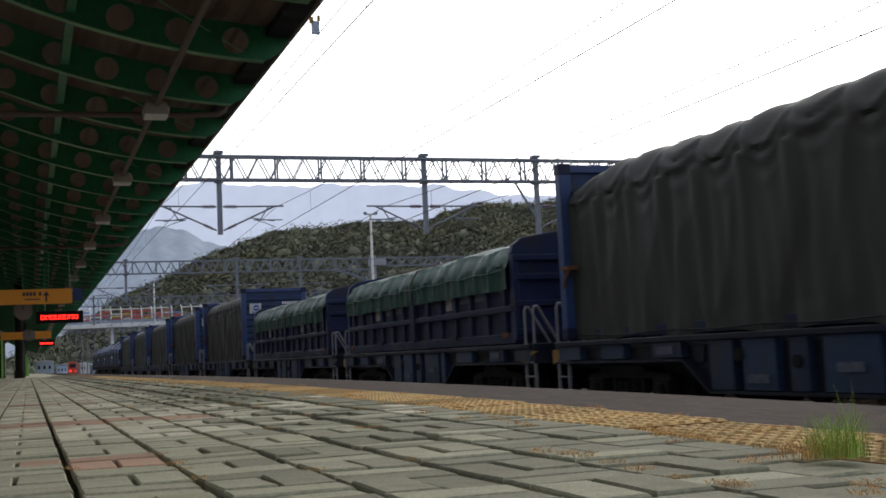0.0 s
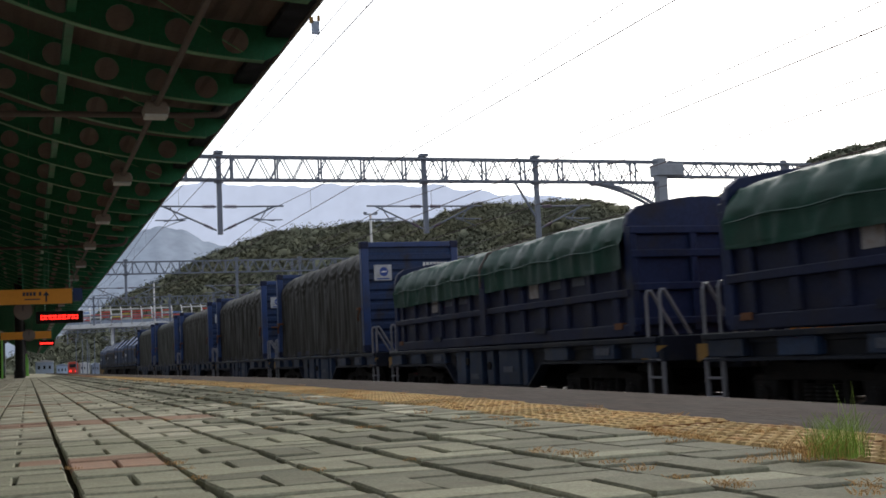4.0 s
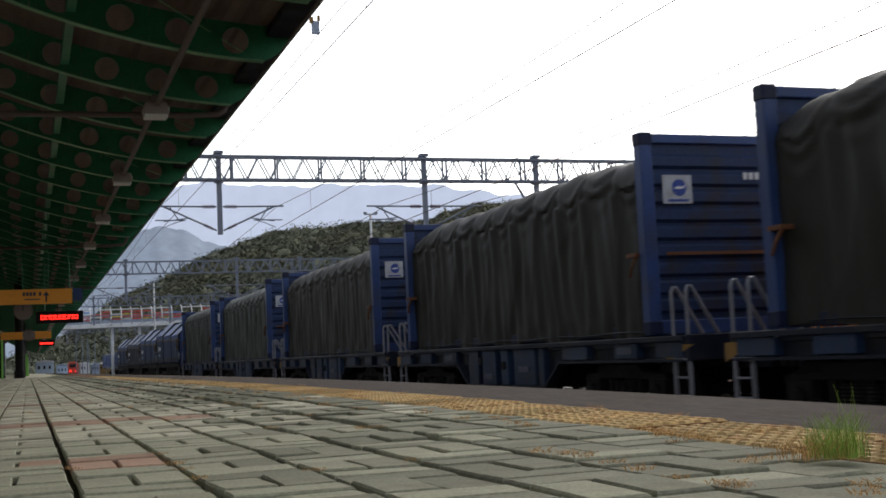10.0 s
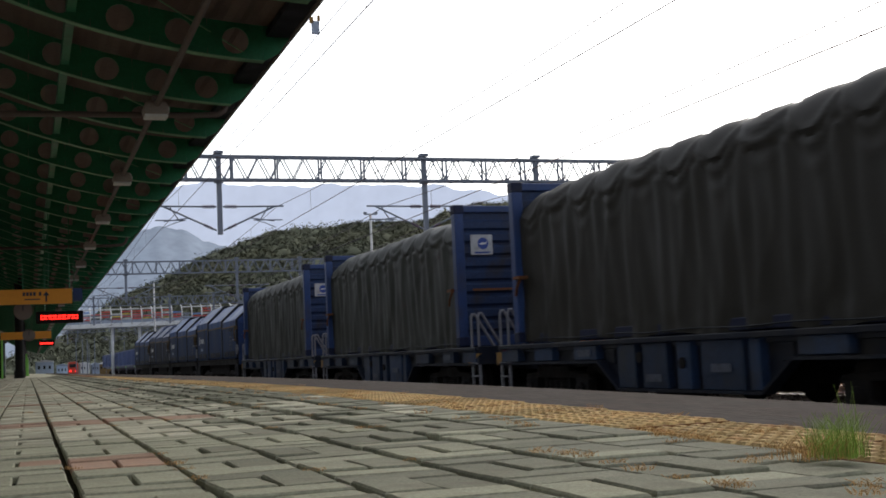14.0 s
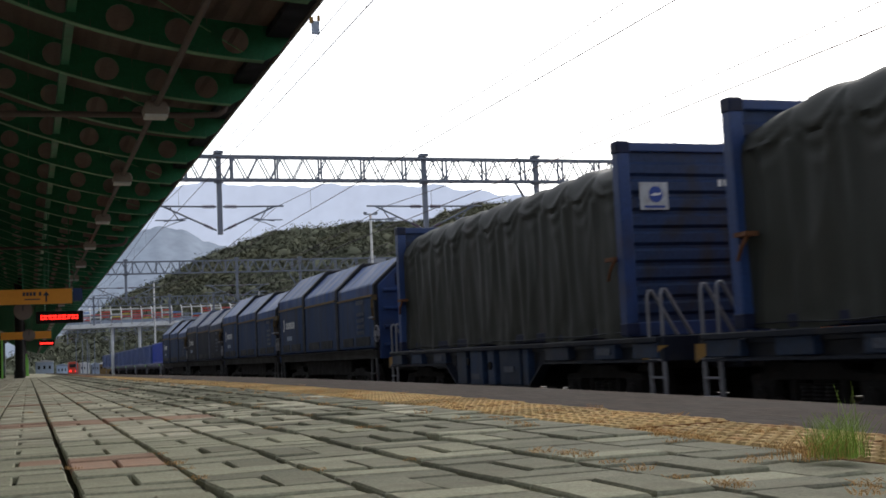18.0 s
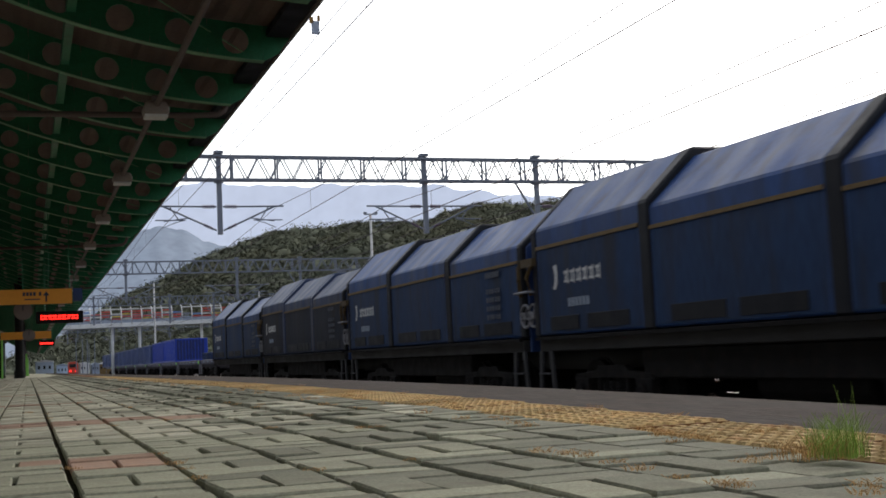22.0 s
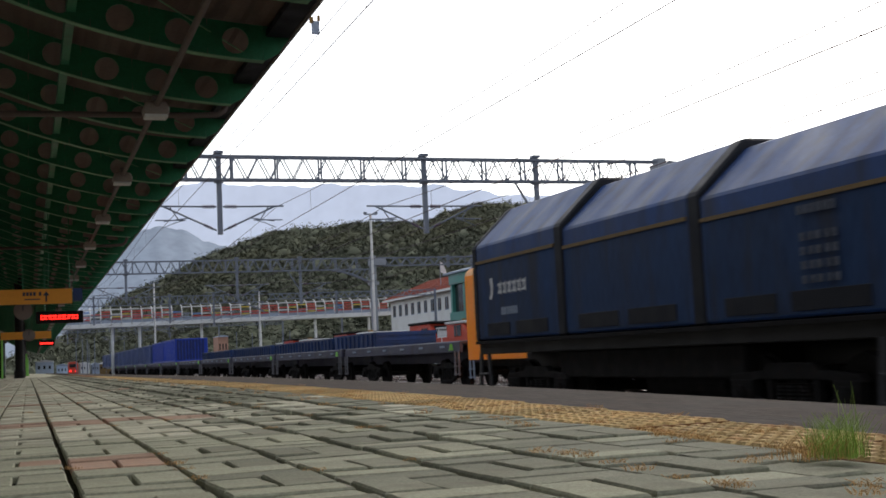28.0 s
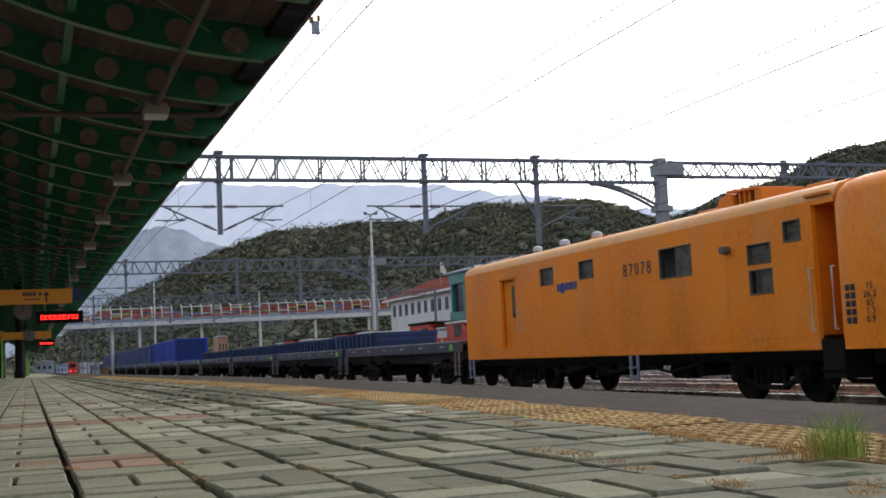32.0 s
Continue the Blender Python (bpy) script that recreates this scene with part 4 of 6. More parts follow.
s = Shape()
s.tube([(0, 0, .2), (0, 0, 3.1)], .011, 8)
part("hanger", s, m_green, clk)
copy_thing(clk, pose(.05, 46.2, 1.62))
sg2 = thing("second_direction_sign", "smaller orange direction sign further along the platform", "sign", pose(0, 47, 0))
s = Shape()
s.box(-.95, .85, -.06, .06, 1.50, 1.78)
part("panel", s, m_sign, sg2, bevel=.01)
for x in (-.7, .6):
    s = Shape()
    s.tube([(x, 0, 1.75), (x, 0, 4.6)], .011, 8)
    part("hanger", s, m_green, sg2)
led2 = thing("far_led_display", "small black display with a red glowing line", "display", pose(0, 66, 0))
s = Shape()
s.box(.55, 1.35, -.1, .1, 1.62, 1.92)
part("case", s, m_black, led2)
s = Shape()
for i in range(9):
    s.box(.62 + i * .075, .675 + i * .075, -.108, -.101, 1.70, 1.80)
part("characters", s, m_led, led2)
for x in (.65, 1.25):
    s = Shape()
    s.tube([(x, 0, 1.9), (x, 0, 4.6)], .011, 8)
    part("hanger", s, m_green, led2)
# dark box, glazing and bench added to darken the background behind the lime posts
shelter = thing("waiting_shelter", "added dark box darkening the background, with lime green frame posts", "shelter", pose(-2.6, 62, 0))
part("roof_slab", Shape().box(-1.5, 1.5, -.2, 9, 1.95, 2.1), m_black, shelter, bevel=.02)
part("back_wall", Shape().box(-1.4, 1.4, 8.8, 8.9, 0, 1.95), m_black, shelter)
for x in (-1.4, 1.36):
    part("side_glass", Shape().box(x, x + .04, 0, 8.8, .1, 1.95), m_window, shelter, "dark side glazing")
for x, h in ((.55, 1.72), (.78, 1.66), (1.0, 1.60), (1.40, 1.95)):
    part("post", Shape().box(x - .045, x + .045, -.3, -.21, 0, h), m_limepost, shelter, "bright lime green post", bevel=.01)
part("bench", Shape().box(.45, 1.3, -.15, .25, .38, .46).box(.5, .56, -.1, .2, 0, .38).box(1.2, 1.26, -.1, .2, 0, .38), m_trim, shelter, "ochre bench")
for x, y, h in ((-.10, 90, 1.6), (-.02, 104, 1.4)):
    ob = solid("lime_barrier_post", Shape().box(-.06, .06, -.05, .05, 0, h).box(-.12, .12, -.1, .1, 0, .1), m_limepost, "bright lime green barrier post on the platform", "post", group="lime barrier posts", bevel=.01)
    ob.location = (x, y, 0)

# ------------------------------------------------------------------ catenary
GANTRIES = [41.54, 84.0, 126.5, 169, 212]
POSTS = [6.5, 14.23, 18.86]
COLS = [-9.5, 24.4]


def gantry(columns):
    gt = thing("catenary_gantry", "grey-blue steel lattice gantry carrying the overhead wires", "gantry", group="catenary gantries")
    z0, z1, w = 6.76, 7.60, .42
    for yy in (-w / 2, w / 2):
        for z in (z0, z1):
            s = Shape()
            s.beam((-9.5, yy, z), (24.2, yy, z), .072)
            part("chord", s, m_gantry, gt)
    diag = Shape()
    x = -9.3
    while x < 23.4:
        for yy in (-w / 2, w / 2):
            diag.beam((x, yy, z0), (x + .42, yy, z1), .038)
            diag.beam((x + .42, yy, z1), (x + .84, yy, z0), .038)
        diag.beam((x, -w / 2, z0), (x + .42, w / 2, z0), .035)
        diag.beam((x + .42, -w / 2, z1), (x + .84, w / 2, z1), .035)
        x += .84
    part("lattice", diag, m_gantry, gt)
    for px in [-6 + 1.62 * i for i in range(19)]:
        s = Shape()
        for yy in (-w / 2, w / 2):
            s.beam((px, yy, z0), (px, yy, z1), .06)
        part("upright", s, m_gantry, gt)
    knee = Shape()
    prev = None
    for i in range(9):
        a = i / 8
        p0 = Vector((21.3 + 2.9 * a, 0, 6.72 - 1.0 * a ** 1.6))
        if prev:
            for yy in (-w / 2, w / 2):
                knee.beam(prev + Vector((0, yy, 0)), p0 + Vector((0, yy, 0)), .10)
                knee.beam(prev + Vector((0, yy, 0)), Vector((p0.x, yy, z0)), .04)
        prev = p0
    part("knee_brace", knee, m_gantry, gt)
    for px in columns:
        s = Shape()
        s.box(px - .21, px + .21, -.21, .21, -1.1, 7.75)
        s.box(px - .28, px + .95, -.32, .32, 7.02, 7.5)
        s.box(px - .36, px + .36, -.30, .30, 5.55, 5.8)
        part("column", s, m_mast, gt, "square pale grey steel column", bevel=.02)
    for px, lo in zip(POSTS, (4.80, 4.77, 4.30)):
        s = Shape()
        s.box(px - .085, px + .085, -.085, .085, lo, 7.78)
        s.box(px - .16, px + .16, -.16, .16, 7.7, 7.8)
        s.box(px - .16, px + .16, -.16, .16, 6.66, 6.76)
        post = part("drop_post", s, m_gantry, gt, bevel=.01)
        for sg in (-1, 1):
            if px > 18 and sg < 0:
                s = Shape()
                s.beam((px - .1, 0, 5.4), (px - .9, 0, 6.72), .07)
                part("brace", s, m_gantry, post)
                continue
            arm = Shape()
            arm.tube([(px + sg * .12, 0, 5.80), (px + sg * 2.3, 0, 5.82)], .032, 8)
            arm.tube([(px + sg * .12, 0, 4.95), (px + sg * 1.95, 0, 5.80)], .032, 8)
            arm.tube([(px + sg * 1.05, 0, 5.40), (px + sg * 1.95, 0, 5.28)], .02, 8)
            arm.tube([(px + sg * 1.2, 0, 5.32), (px + sg * 2.25, 0, 5.32)], .022, 8)
            arm.tube([(px + sg * 1.45, 0, 5.34), (px + sg * 1.75, 0, 5.8)], .022, 8)
            arm.tube([(px + sg * 1.25, 0, 5.32), (px + sg * 1.6, 0, 5.22), (px + sg * 2.0, 0, 5.05)], .015, 6)
            part("cantilever", arm, m_gantry, post)
            ins = Shape()
            for q in range(6):
                ins.disc((px + sg * (.22 + .07 * q), 0, 5.80), .07, "x", .025, 10)
                ins.disc((px + sg * (.30 + .05 * q), 0, 5.03 + .023 * q), .06, "x", .025, 10)
            part("insulator", ins, m_insul, post, "dark ribbed porcelain insulator")
    r = Shape()
    for yy in (-.16, .16):
        for z in (7.0, 7.58):
            r.beam((24.7, yy, z), (44, yy, z), .085)
    x = 24.8
    while x < 43:
        for yy in (-.16, .16):
            r.beam((x, yy, 7.0), (x + .45, yy, 7.58), .05)
            r.beam((x + .45, yy, 7.58), (x + .9, yy, 7.0), .05)
        x += .9
    part("side_truss", r, m_gantry, gt, "thinner lattice beam")
    for px in (30.4, 32.4):
        s = Shape()
        s.box(px - .1, px + .1, -.1, .1, 5.2 if px > 31 else 6.8, 7.75)
        part("side_post", s, m_gantry, gt)
    s = Shape()
    s.box(43.88, 44.12, -.12, .12, -1.1, 7.7)
    part("end_column", s, m_gantry, gt)
    return gt


g0 = gantry(COLS)
g0.matrix_world = pose(0, GANTRIES[0], 0)
copy_thing(g0, pose(0, GANTRIES[1], 0))
far_gantry = gantry(COLS[:1])
far_gantry.matrix_world = pose(0, GANTRIES[2], 0)
for y in GANTRIES[3:]:
    copy_thing(far_gantry, pose(0, y, 0))

WIRE_X = [4.42, 8.56, 12.63, 15.9, 20.5, 27.5]
stops = [-43.4, -0.9] + GANTRIES
for wx in WIRE_X:
    wi = thing("overhead_line", "thin copper contact wire hung from a catenary wire by droppers", "overhead line", group="overhead lines")
    thick = .0085 if wx < 5 else .0105 if wx < 9 else .013
    cw = Shape()
    cw.tube([(wx, y, 4.985) for y in stops], thick, 6)
    part("contact_wire", cw, m_wire, wi)
    ms = []
    for a, b in zip(stops[:-1], stops[1:]):
        for q in range(9):
            y = a + (b - a) * q / 8
            z = 5.36 + .44 * (2 * q / 8 - 1) ** 2
            if not ms or ms[-1][1] < y - .1:
                ms.append((wx, y, z))
            if 0 < q < 8:
                part("dropper", Shape().tube([(wx, y, 4.985), (wx, y, z)], thick * .5, 5), m_wire, wi)
                part("clamp", Shape().box(wx - .007, wx + .007, y - .014, y + .014, 4.98, 5.005), m_brass, wi)
    mw = Shape()
    mw.tube(ms, thick * .85, 6)
    part("catenary_wire", mw, m_wire, wi)
sign = thing("wire_marker", "small white marker plate hung on the overhead wire", "marker", pose(4.42, 18.0, 5.66))
s = Shape()
s.box(-.05, .08, -.01, .01, -.22, .0)
part("plate", s, m_greyblue, sign)
s = Shape()
s.box(-.08, -.02, -.02, .02, -.04, .06)
s.box(.05, .09, -.02, .02, .0, .09)
part("clip", s, m_hazard, sign)

mast0 = thing("floodlight_mast", "tall white tapered mast beside the tracks", "lamp post", group="tall masts")
s = Shape()
s.tube([(0, 0, -1.1), (0, 0, 10.9)], [.12, .085], 14)
part("pole", s, m_white, mast0, smooth=True)
s = Shape()
s.box(-.5, .5, -.06, .06, 10.80, 10.88)
for q in (-.42, .42):
    s.box(q - .1, q + .1, -.15, .05, 10.86, 11.0)
part("floodlight_bar", s, m_gantry, mast0)
mast0.matrix_world = pose(24.25, 83.55, 0)
copy_thing(mast0, pose(13.7, 137, -1.1))
copy_thing(mast0, pose(28.2, 150, -1.6))

# ------------------------------------------------------------------ orange coach
m_doorpane = mat("brown_door_pane", (0.085, 0.06, 0.04), 0.35, var=0.3, scale=5, bump=0)
m_inkvent = mat("blue_vent_paint", (0.06, 0.16, 0.34), 0.5, var=0.2)
TX = TRACKS[2]
coach = thing("orange_coach", "orange steel service coach with dark windows and an open recessed doorway", "railway coach", pose(TX, 0, RAIL))
Y0, Y1 = 14.12, 29.55
DY0, DY1 = 14.20, 14.66
HW = 1.45
SILL, EAVE = .84, 3.08
roof = [(-HW, EAVE), (-HW + .03, EAVE + .09), (-HW + .12, EAVE + .19), (-HW + .34, EAVE + .265), (-.6, EAVE + .325), (0, EAVE + .345), (.6, EAVE + .325), (HW - .34, EAVE + .265), (HW - .12, EAVE + .19), (HW - .03, EAVE + .09), (HW, EAVE)]


def coach_wall(a, b, holes):
    """Wall along the near side between a and b, one sheet with openings cut through it."""
    ys = sorted({a, b, *[h[0] for h in holes], *[h[1] for h in holes]})
    zs = sorted({SILL, EAVE, *[h[2] for h in holes], *[h[3] for h in holes]})
    s, index = Shape(), {}

    def node(i, j, k):
        if (i, j, k) not in index:
            index[i, j, k] = len(s.v)
            s.v.append((-HW + .08 * k, ys[i], zs[j]))
        return index[i, j, k]

    def solid_at(i, j):
        if not (0 <= i < len(ys) - 1 and 0 <= j < len(zs) - 1):
            return False
        y, z = (ys[i] + ys[i + 1]) / 2, (zs[j] + zs[j + 1]) / 2
        return not any(h[0] < y < h[1] and h[2] < z < h[3] for h in holes)
    for i in range(len(ys) - 1):
        for j in range(len(zs) - 1):
            if not solid_at(i, j):
                continue
            for k in (0, 1):
                s.f.append((node(i, j, k), node(i + 1, j, k), node(i + 1, j + 1, k), node(i, j + 1, k)))
            for (di, dj), (p, q) in {(-1, 0): ((i, j), (i, j + 1)), (1, 0): ((i + 1, j), (i + 1, j + 1)), (0, -1): ((i, j), (i + 1, j)), (0, 1): ((i, j + 1), (i + 1, j + 1))}.items():
                if not solid_at(i + di, j + dj):
                    s.f.append((node(*p, 0), node(*q, 0), node(*q, 1), node(*p, 1)))
    return s


WIN = [(23.93, 24.63, 2.49, 2.86), (21.94, 22.59, 2.49, 2.86), (18.10, 19.20, 2.24, 2.78), (15.74, 16.36, 2.26, 2.57), (15.73, 16.34, 1.77, 2.15), (14.95, 15.36, 2.53, 2.84)]
DOOR = (26.15, 27.06, 1.10, 2.78)
part("side_wall", coach_wall(DY1, Y1, WIN + [DOOR]), m_orange, coach)
s = Shape()
s.box(HW - .08, HW, Y0, Y1, SILL, EAVE)
part("far_side_wall", s, m_orange, coach)
s = Shape()
s.prism(roof, "y", Y0, Y1)
part("roof", s, m_orange_roof, coach, "orange roof, painted paler for the sky's light on it", smooth=True)
s = Shape()
s.box(-HW + .08, HW - .08, Y1 - .08, Y1, SILL, EAVE)
part("end_wall", s, m_orange, coach)
s = Shape()
s.box(-HW + .08, HW - .08, Y0, Y0 + .08, SILL, EAVE)
part("end_wall", s, m_orange, coach)
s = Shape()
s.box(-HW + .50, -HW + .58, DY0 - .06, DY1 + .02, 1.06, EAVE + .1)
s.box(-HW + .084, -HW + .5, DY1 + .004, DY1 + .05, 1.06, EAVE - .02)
part("door_recess", s, m_orange_deep, coach, "walls of the open doorway recess, in orange darkened for shade")
s = Shape()
s.box(-HW + .0, -HW + .5, DY0 - .06, DY1 - .004, EAVE - .07, EAVE - .004)
part("door_lintel", s, m_orange, coach)
s = Shape()
s.box(-HW + .03, -HW + .5, DY0 - .04, DY1 - .006, SILL - .42, SILL + .16)
s.box(-HW - .02, -HW + .2, DY0 - .02, DY1 - .02, SILL - .3, SILL - .26)
part("door_step", s, m_black, coach)
for y in (14.21, 14.74):
    s = Shape()
    s.tube([(-HW, y, 1.14), (-HW - .05, y, 1.14), (-HW - .05, y, 2.06), (-HW, y, 2.06)], .017, 8)
    part("grab_rail", s, m_white, coach, "white vertical grab rail")
s = Shape()
s.box(-HW - .03, -HW + .02, DY0 - .02, DY1 + .12, EAVE + .06, EAVE + .10)
part("rain_gutter", s, m_orange_deep, coach)
s = Shape()
s.box(-HW + .10, -HW + .16, DOOR[0], DOOR[1], DOOR[2], DOOR[3])
dr = part("sliding_door", s, m_orange, coach, "orange recessed door with a tall narrow pane")
s = Shape()
s.box(-HW + .085, -HW + .105, 26.16, 26.56, 1.84, 2.62)
part("pane", s, m_doorpane, dr, bevel=.008)
s = Shape()
s.tube([(-HW + .01, 25.98, 1.5), (-HW - .03, 25.98, 1.53), (-HW - .03, 25.98, 2.0), (-HW + .01, 25.98, 2.03)], .014, 6)
part("handle", s, m_white, dr)
s = Shape()
s.box(-HW - .02, -HW, DOOR[0] - .1, DOOR[1] + .05, DOOR[3], DOOR[3] + .04)
part("door_rail", s, m_orange_deep, dr)
m_pane_grey = mat("dusty_grey_pane", (0.10, 0.095, 0.085), 0.3, var=0.4, scale=6, fine=40, bump=0.0, stain=(0.05, 0.045, 0.04), stain_amt=0.6)
for k, h in enumerate(WIN):
    open_half = k in (2, 4)
    w = part("window", Shape().box(-HW + .05, -HW + .06, h[0], h[1], h[2], h[3]), m_window if open_half else m_pane_grey, coach, "half-open dark window in a grey frame" if open_half else "grey window in a rounded frame")
    s = Shape()
    b = .016
    for y0, y1, z0, z1 in ((h[0] - b, h[0] + b, h[2] - b, h[3] + b), (h[1] - b, h[1] + b, h[2] - b, h[3] + b), (h[0], h[1], h[2] - b, h[2] + b * .6), (h[0], h[1], h[3] - b * .6, h[3] + b)):
        s.box(-HW - .012, -HW + .045, y0, y1, z0, z1)
    m = (h[0] + h[1]) / 2
    if open_half:
        s.box(-HW + .012, -HW + .034, m - .012, m + .012, h[2], h[3])
    part("frame", s, m_winframe, w, bevel=.006)
    if open_half:
        part("sliding_pane", Shape().box(-HW + .024, -HW + .03, h[0] + .01, m - .01, h[2] + .01, h[3] - .01), m_pane_grey, w, "dusty grey sliding pane")
    else:
        part("window_bar", Shape().box(-HW + .03, -HW + .048, h[0] + .03, h[1] - .03, h[2] + .14, h[2] + .155), m_winframe, w)
s = Shape()
for z in (1.06, SILL + .03):
    s.box(-HW - .008, -HW, DY1 + .02, Y1 - .02, z - .012, z + .012)
for y in (17.0, 21.2, 24.6):
    s.box(-HW - .005, -HW, y - .01, y + .01, SILL, EAVE)
part("weld_seam", s, m_orange, coach)
s = Shape()
s.disc((-HW - .08, 16.9, 2.55), .07, "x", .16, 14)
part("horn", s, m_gutter, coach, "small grey round fitting")
for y0, y1, z1 in ((14.9, 15.75, .05), (18.1, 19.0, .035), (22.7, 23.5, .03), (27.9, 28.6, .03)):
    s = Shape()
    s.prism([(y0 + .1, EAVE + .28), (y0, EAVE + .345 + z1), (y1 - .1, EAVE + .345 + z1), (y1, EAVE + .28)], "x", -.75, .1)
    rb = part("roof_hatch", s, m_orange_deep, coach, "low orange roof hatch", bevel=.02)
    part("hatch_edge", Shape().box(-.76, .1, y0 - .06, y0 + .02, EAVE + .28, EAVE + .33 + z1), m_black, rb)
s = Shape()
s.prism([(17.65, EAVE + .3), (17.65, EAVE + .52), (17.80, EAVE + .57), (18.10, EAVE + .5), (18.20, EAVE + .3)], "x", -.8, .1)
rb = part("roof_unit", s, m_orange_deep, coach, "orange ventilation unit on the roof", bevel=.02)
part("unit_lid", Shape().prism([(16.85, EAVE + .52), (16.85, EAVE + .56), (17.75, EAVE + .61), (17.75, EAVE + .57)], "x", -.85, .1), m_orange_deep, rb)
# black block paints the dark of the opening under the raised lid
part("unit_body", Shape().box(-.7, 0, 17.10, 17.70, EAVE + .3, EAVE + .54), m_black, rb)
part("unit_end", Shape().box(-.82, .1, 16.77, 16.97, EAVE + .3, EAVE + .55), m_orange_deep, rb, bevel=.01)
for y in (17.20, 17.35, 17.50):
    part("louvre", Shape().box(-.76, -.69, y - .03, y + .03, EAVE + .3, EAVE + .54), m_orange_deep, rb)
for y in (23.7, 25.4, 27.0):
    s = Shape()
    s.tube([(-.4, y, EAVE + .30), (-.4, y, EAVE + .43)], .09, 12)
    vt = part("roof_vent", s, m_inkvent, coach, "blue roof vent pipe")
    s = Shape()
    s.tube([(-.4, y, EAVE + .43), (-.4, y, EAVE + .52), (-.4, y, EAVE + .56)], [.12, .125, .06], 14)
    part("cap", s, m_palehut, vt, "pale blue-white mushroom cap", smooth=True)
words("fleet_number", "87078", .35, m_ink, coach, Matrix.Translation((-HW - .006, 20.08, 2.49)) @ pose(0, 0, 0, 90, 0, -90), 1.35)
y = 23.73
for wdt, dz in ((.13, 0), (.17, .05), (.15, 0), (.15, 0), (.05, 0), (.12, 0)):
    s = Shape()
    if dz:
        s.disc((-HW - .008, y - .11, 2.36), .125, "x", .006, 18)
        y -= .05
    else:
        s.box(-HW - .010, -HW - .003, y - wdt, y, 2.30, 2.47)
    part("logo_block", s, m_inkblue, coach, "blue emblem lettering drawn as plain blocks", bevel=.002)
    y -= wdt + .035
s = Shape()
s.box(-1.2, 1.2, Y0 + .2, Y1 - .2, .66, .86)
s.box(-.6, -.1, 18.7, 19.1, .5, .7)
part("underframe", s, m_black, coach, bevel=.03)
for y in (16.6, 26.6):
    bogie(coach, y)
s = Shape()
s.box(-.9, -.3, 22.3, 23.2, .40, .7)
s.tube([(-.7, 19.3, .52), (-.7, 20.1, .52)], .16, 14)
part("battery_box", s, m_black, coach, bevel=.03)
for y0, y1, z0 in ((18.45, 18.65, .42), (20.9, 21.7, .52), (21.95, 22.2, .46), (23.4, 24.2, .50), (24.5, 24.8, .4), (19.3, 20.2, .62)):
    part("equipment_case", Shape().box(-1.15, -.5, y0, y1, z0, .7), m_black, coach, bevel=.03)
s = Shape()
for y0, y1 in ((18.4, 20.6), (20.6, 22.8), (22.8, 25.0)):
    s.beam((-1.2, y0, .66), (-1.2, (y0 + y1) / 2, .50), .05, .04)
    s.beam((-1.2, y1, .66), (-1.2, (y0 + y1) / 2, .50), .05, .04)
part("truss_rod", s, m_black, coach)
for y in (20.4, 29.3):
    s = Shape()
    for dd in (-.14, .14):
        s.box(-HW - .02, -HW + .02, y + dd - .025, y + dd + .025, .34, .84)
    for z in (.38, .6):
        s.box(-HW - .06, -HW + .04, y - .14, y + .14, z - .012, z + .012)
    part("step_ladder", s, m_greyblue, coach, "pale grey step ladder")


coach2 = thing("neighbouring_coach", "orange service coach with domed roof end and dark data lettering", "railway coach", pose(TX, 0, RAIL))
body = Shape()
rings = []
HW2 = HW + .02
for y, dz, dx in ((14.10, .22, .05), (14.09, .14, .02), (14.04, .06, .005), (13.93, .015, 0), (13.8, 0, 0), (2.0, 0, 0)):
    pr = [(-HW2 + dx, SILL), (-HW2 + dx, EAVE - dz)] + [((x / HW) * (HW2 - dx), EAVE - dz + (z - EAVE) * (1 - dz * .5)) for x, z in roof[1:-1]] + [(HW2 - dx, EAVE - dz), (HW2 - dx, SILL)]
    rings.append([(x, y, z) for x, z in pr])
k = len(rings[0])
body.add([p for r in rings for p in r], [(i * k + j, i * k + (j + 1) % k, (i + 1) * k + (j + 1) % k, (i + 1) * k + j) for i in range(len(rings) - 1) for j in range(k)] + [tuple(range(k)), tuple(range((len(rings) - 1) * k, len(rings) * k))])
part("body", body, m_orange, coach2, smooth=True)
s = Shape()
s.box(-1.2, 1.2, 2.2, 13.8, .62, .86)
s.box(-.2, .2, 13.6, 14.3, .7, .95)
part("underframe", s, m_black, coach2, bevel=.02)
s = Shape()
s.box(-HW2 - .03, -HW2 + .01, 12.9, 13.1, .9, .98)
part("step_bracket", s, m_orange, coach2)
bogie(coach2, 11.8)
bogie(coach2, 4.5)
for i, tx in enumerate(("15", "26.3", "65", "1.3", "0.9")):
    z = 1.72 - i * .118
    words("data_number", tx, .14, m_ink, coach2, Matrix.Translation((-HW2 - .012, 13.45, z)) @ pose(0, 0, 0, 90, 0, -90))
    s = Shape()
    s.box(-HW2 - .01, -HW2 - .004, 13.88, 13.97, z - .045, z + .045)
    s.box(-HW2 - .01, -HW2 - .004, 13.76, 13.85, z - .045, z + .045)
    part("data_bar", s, m_ink, coach2)

# ------------------------------------------------------------------ parked flat wagons behind the coach


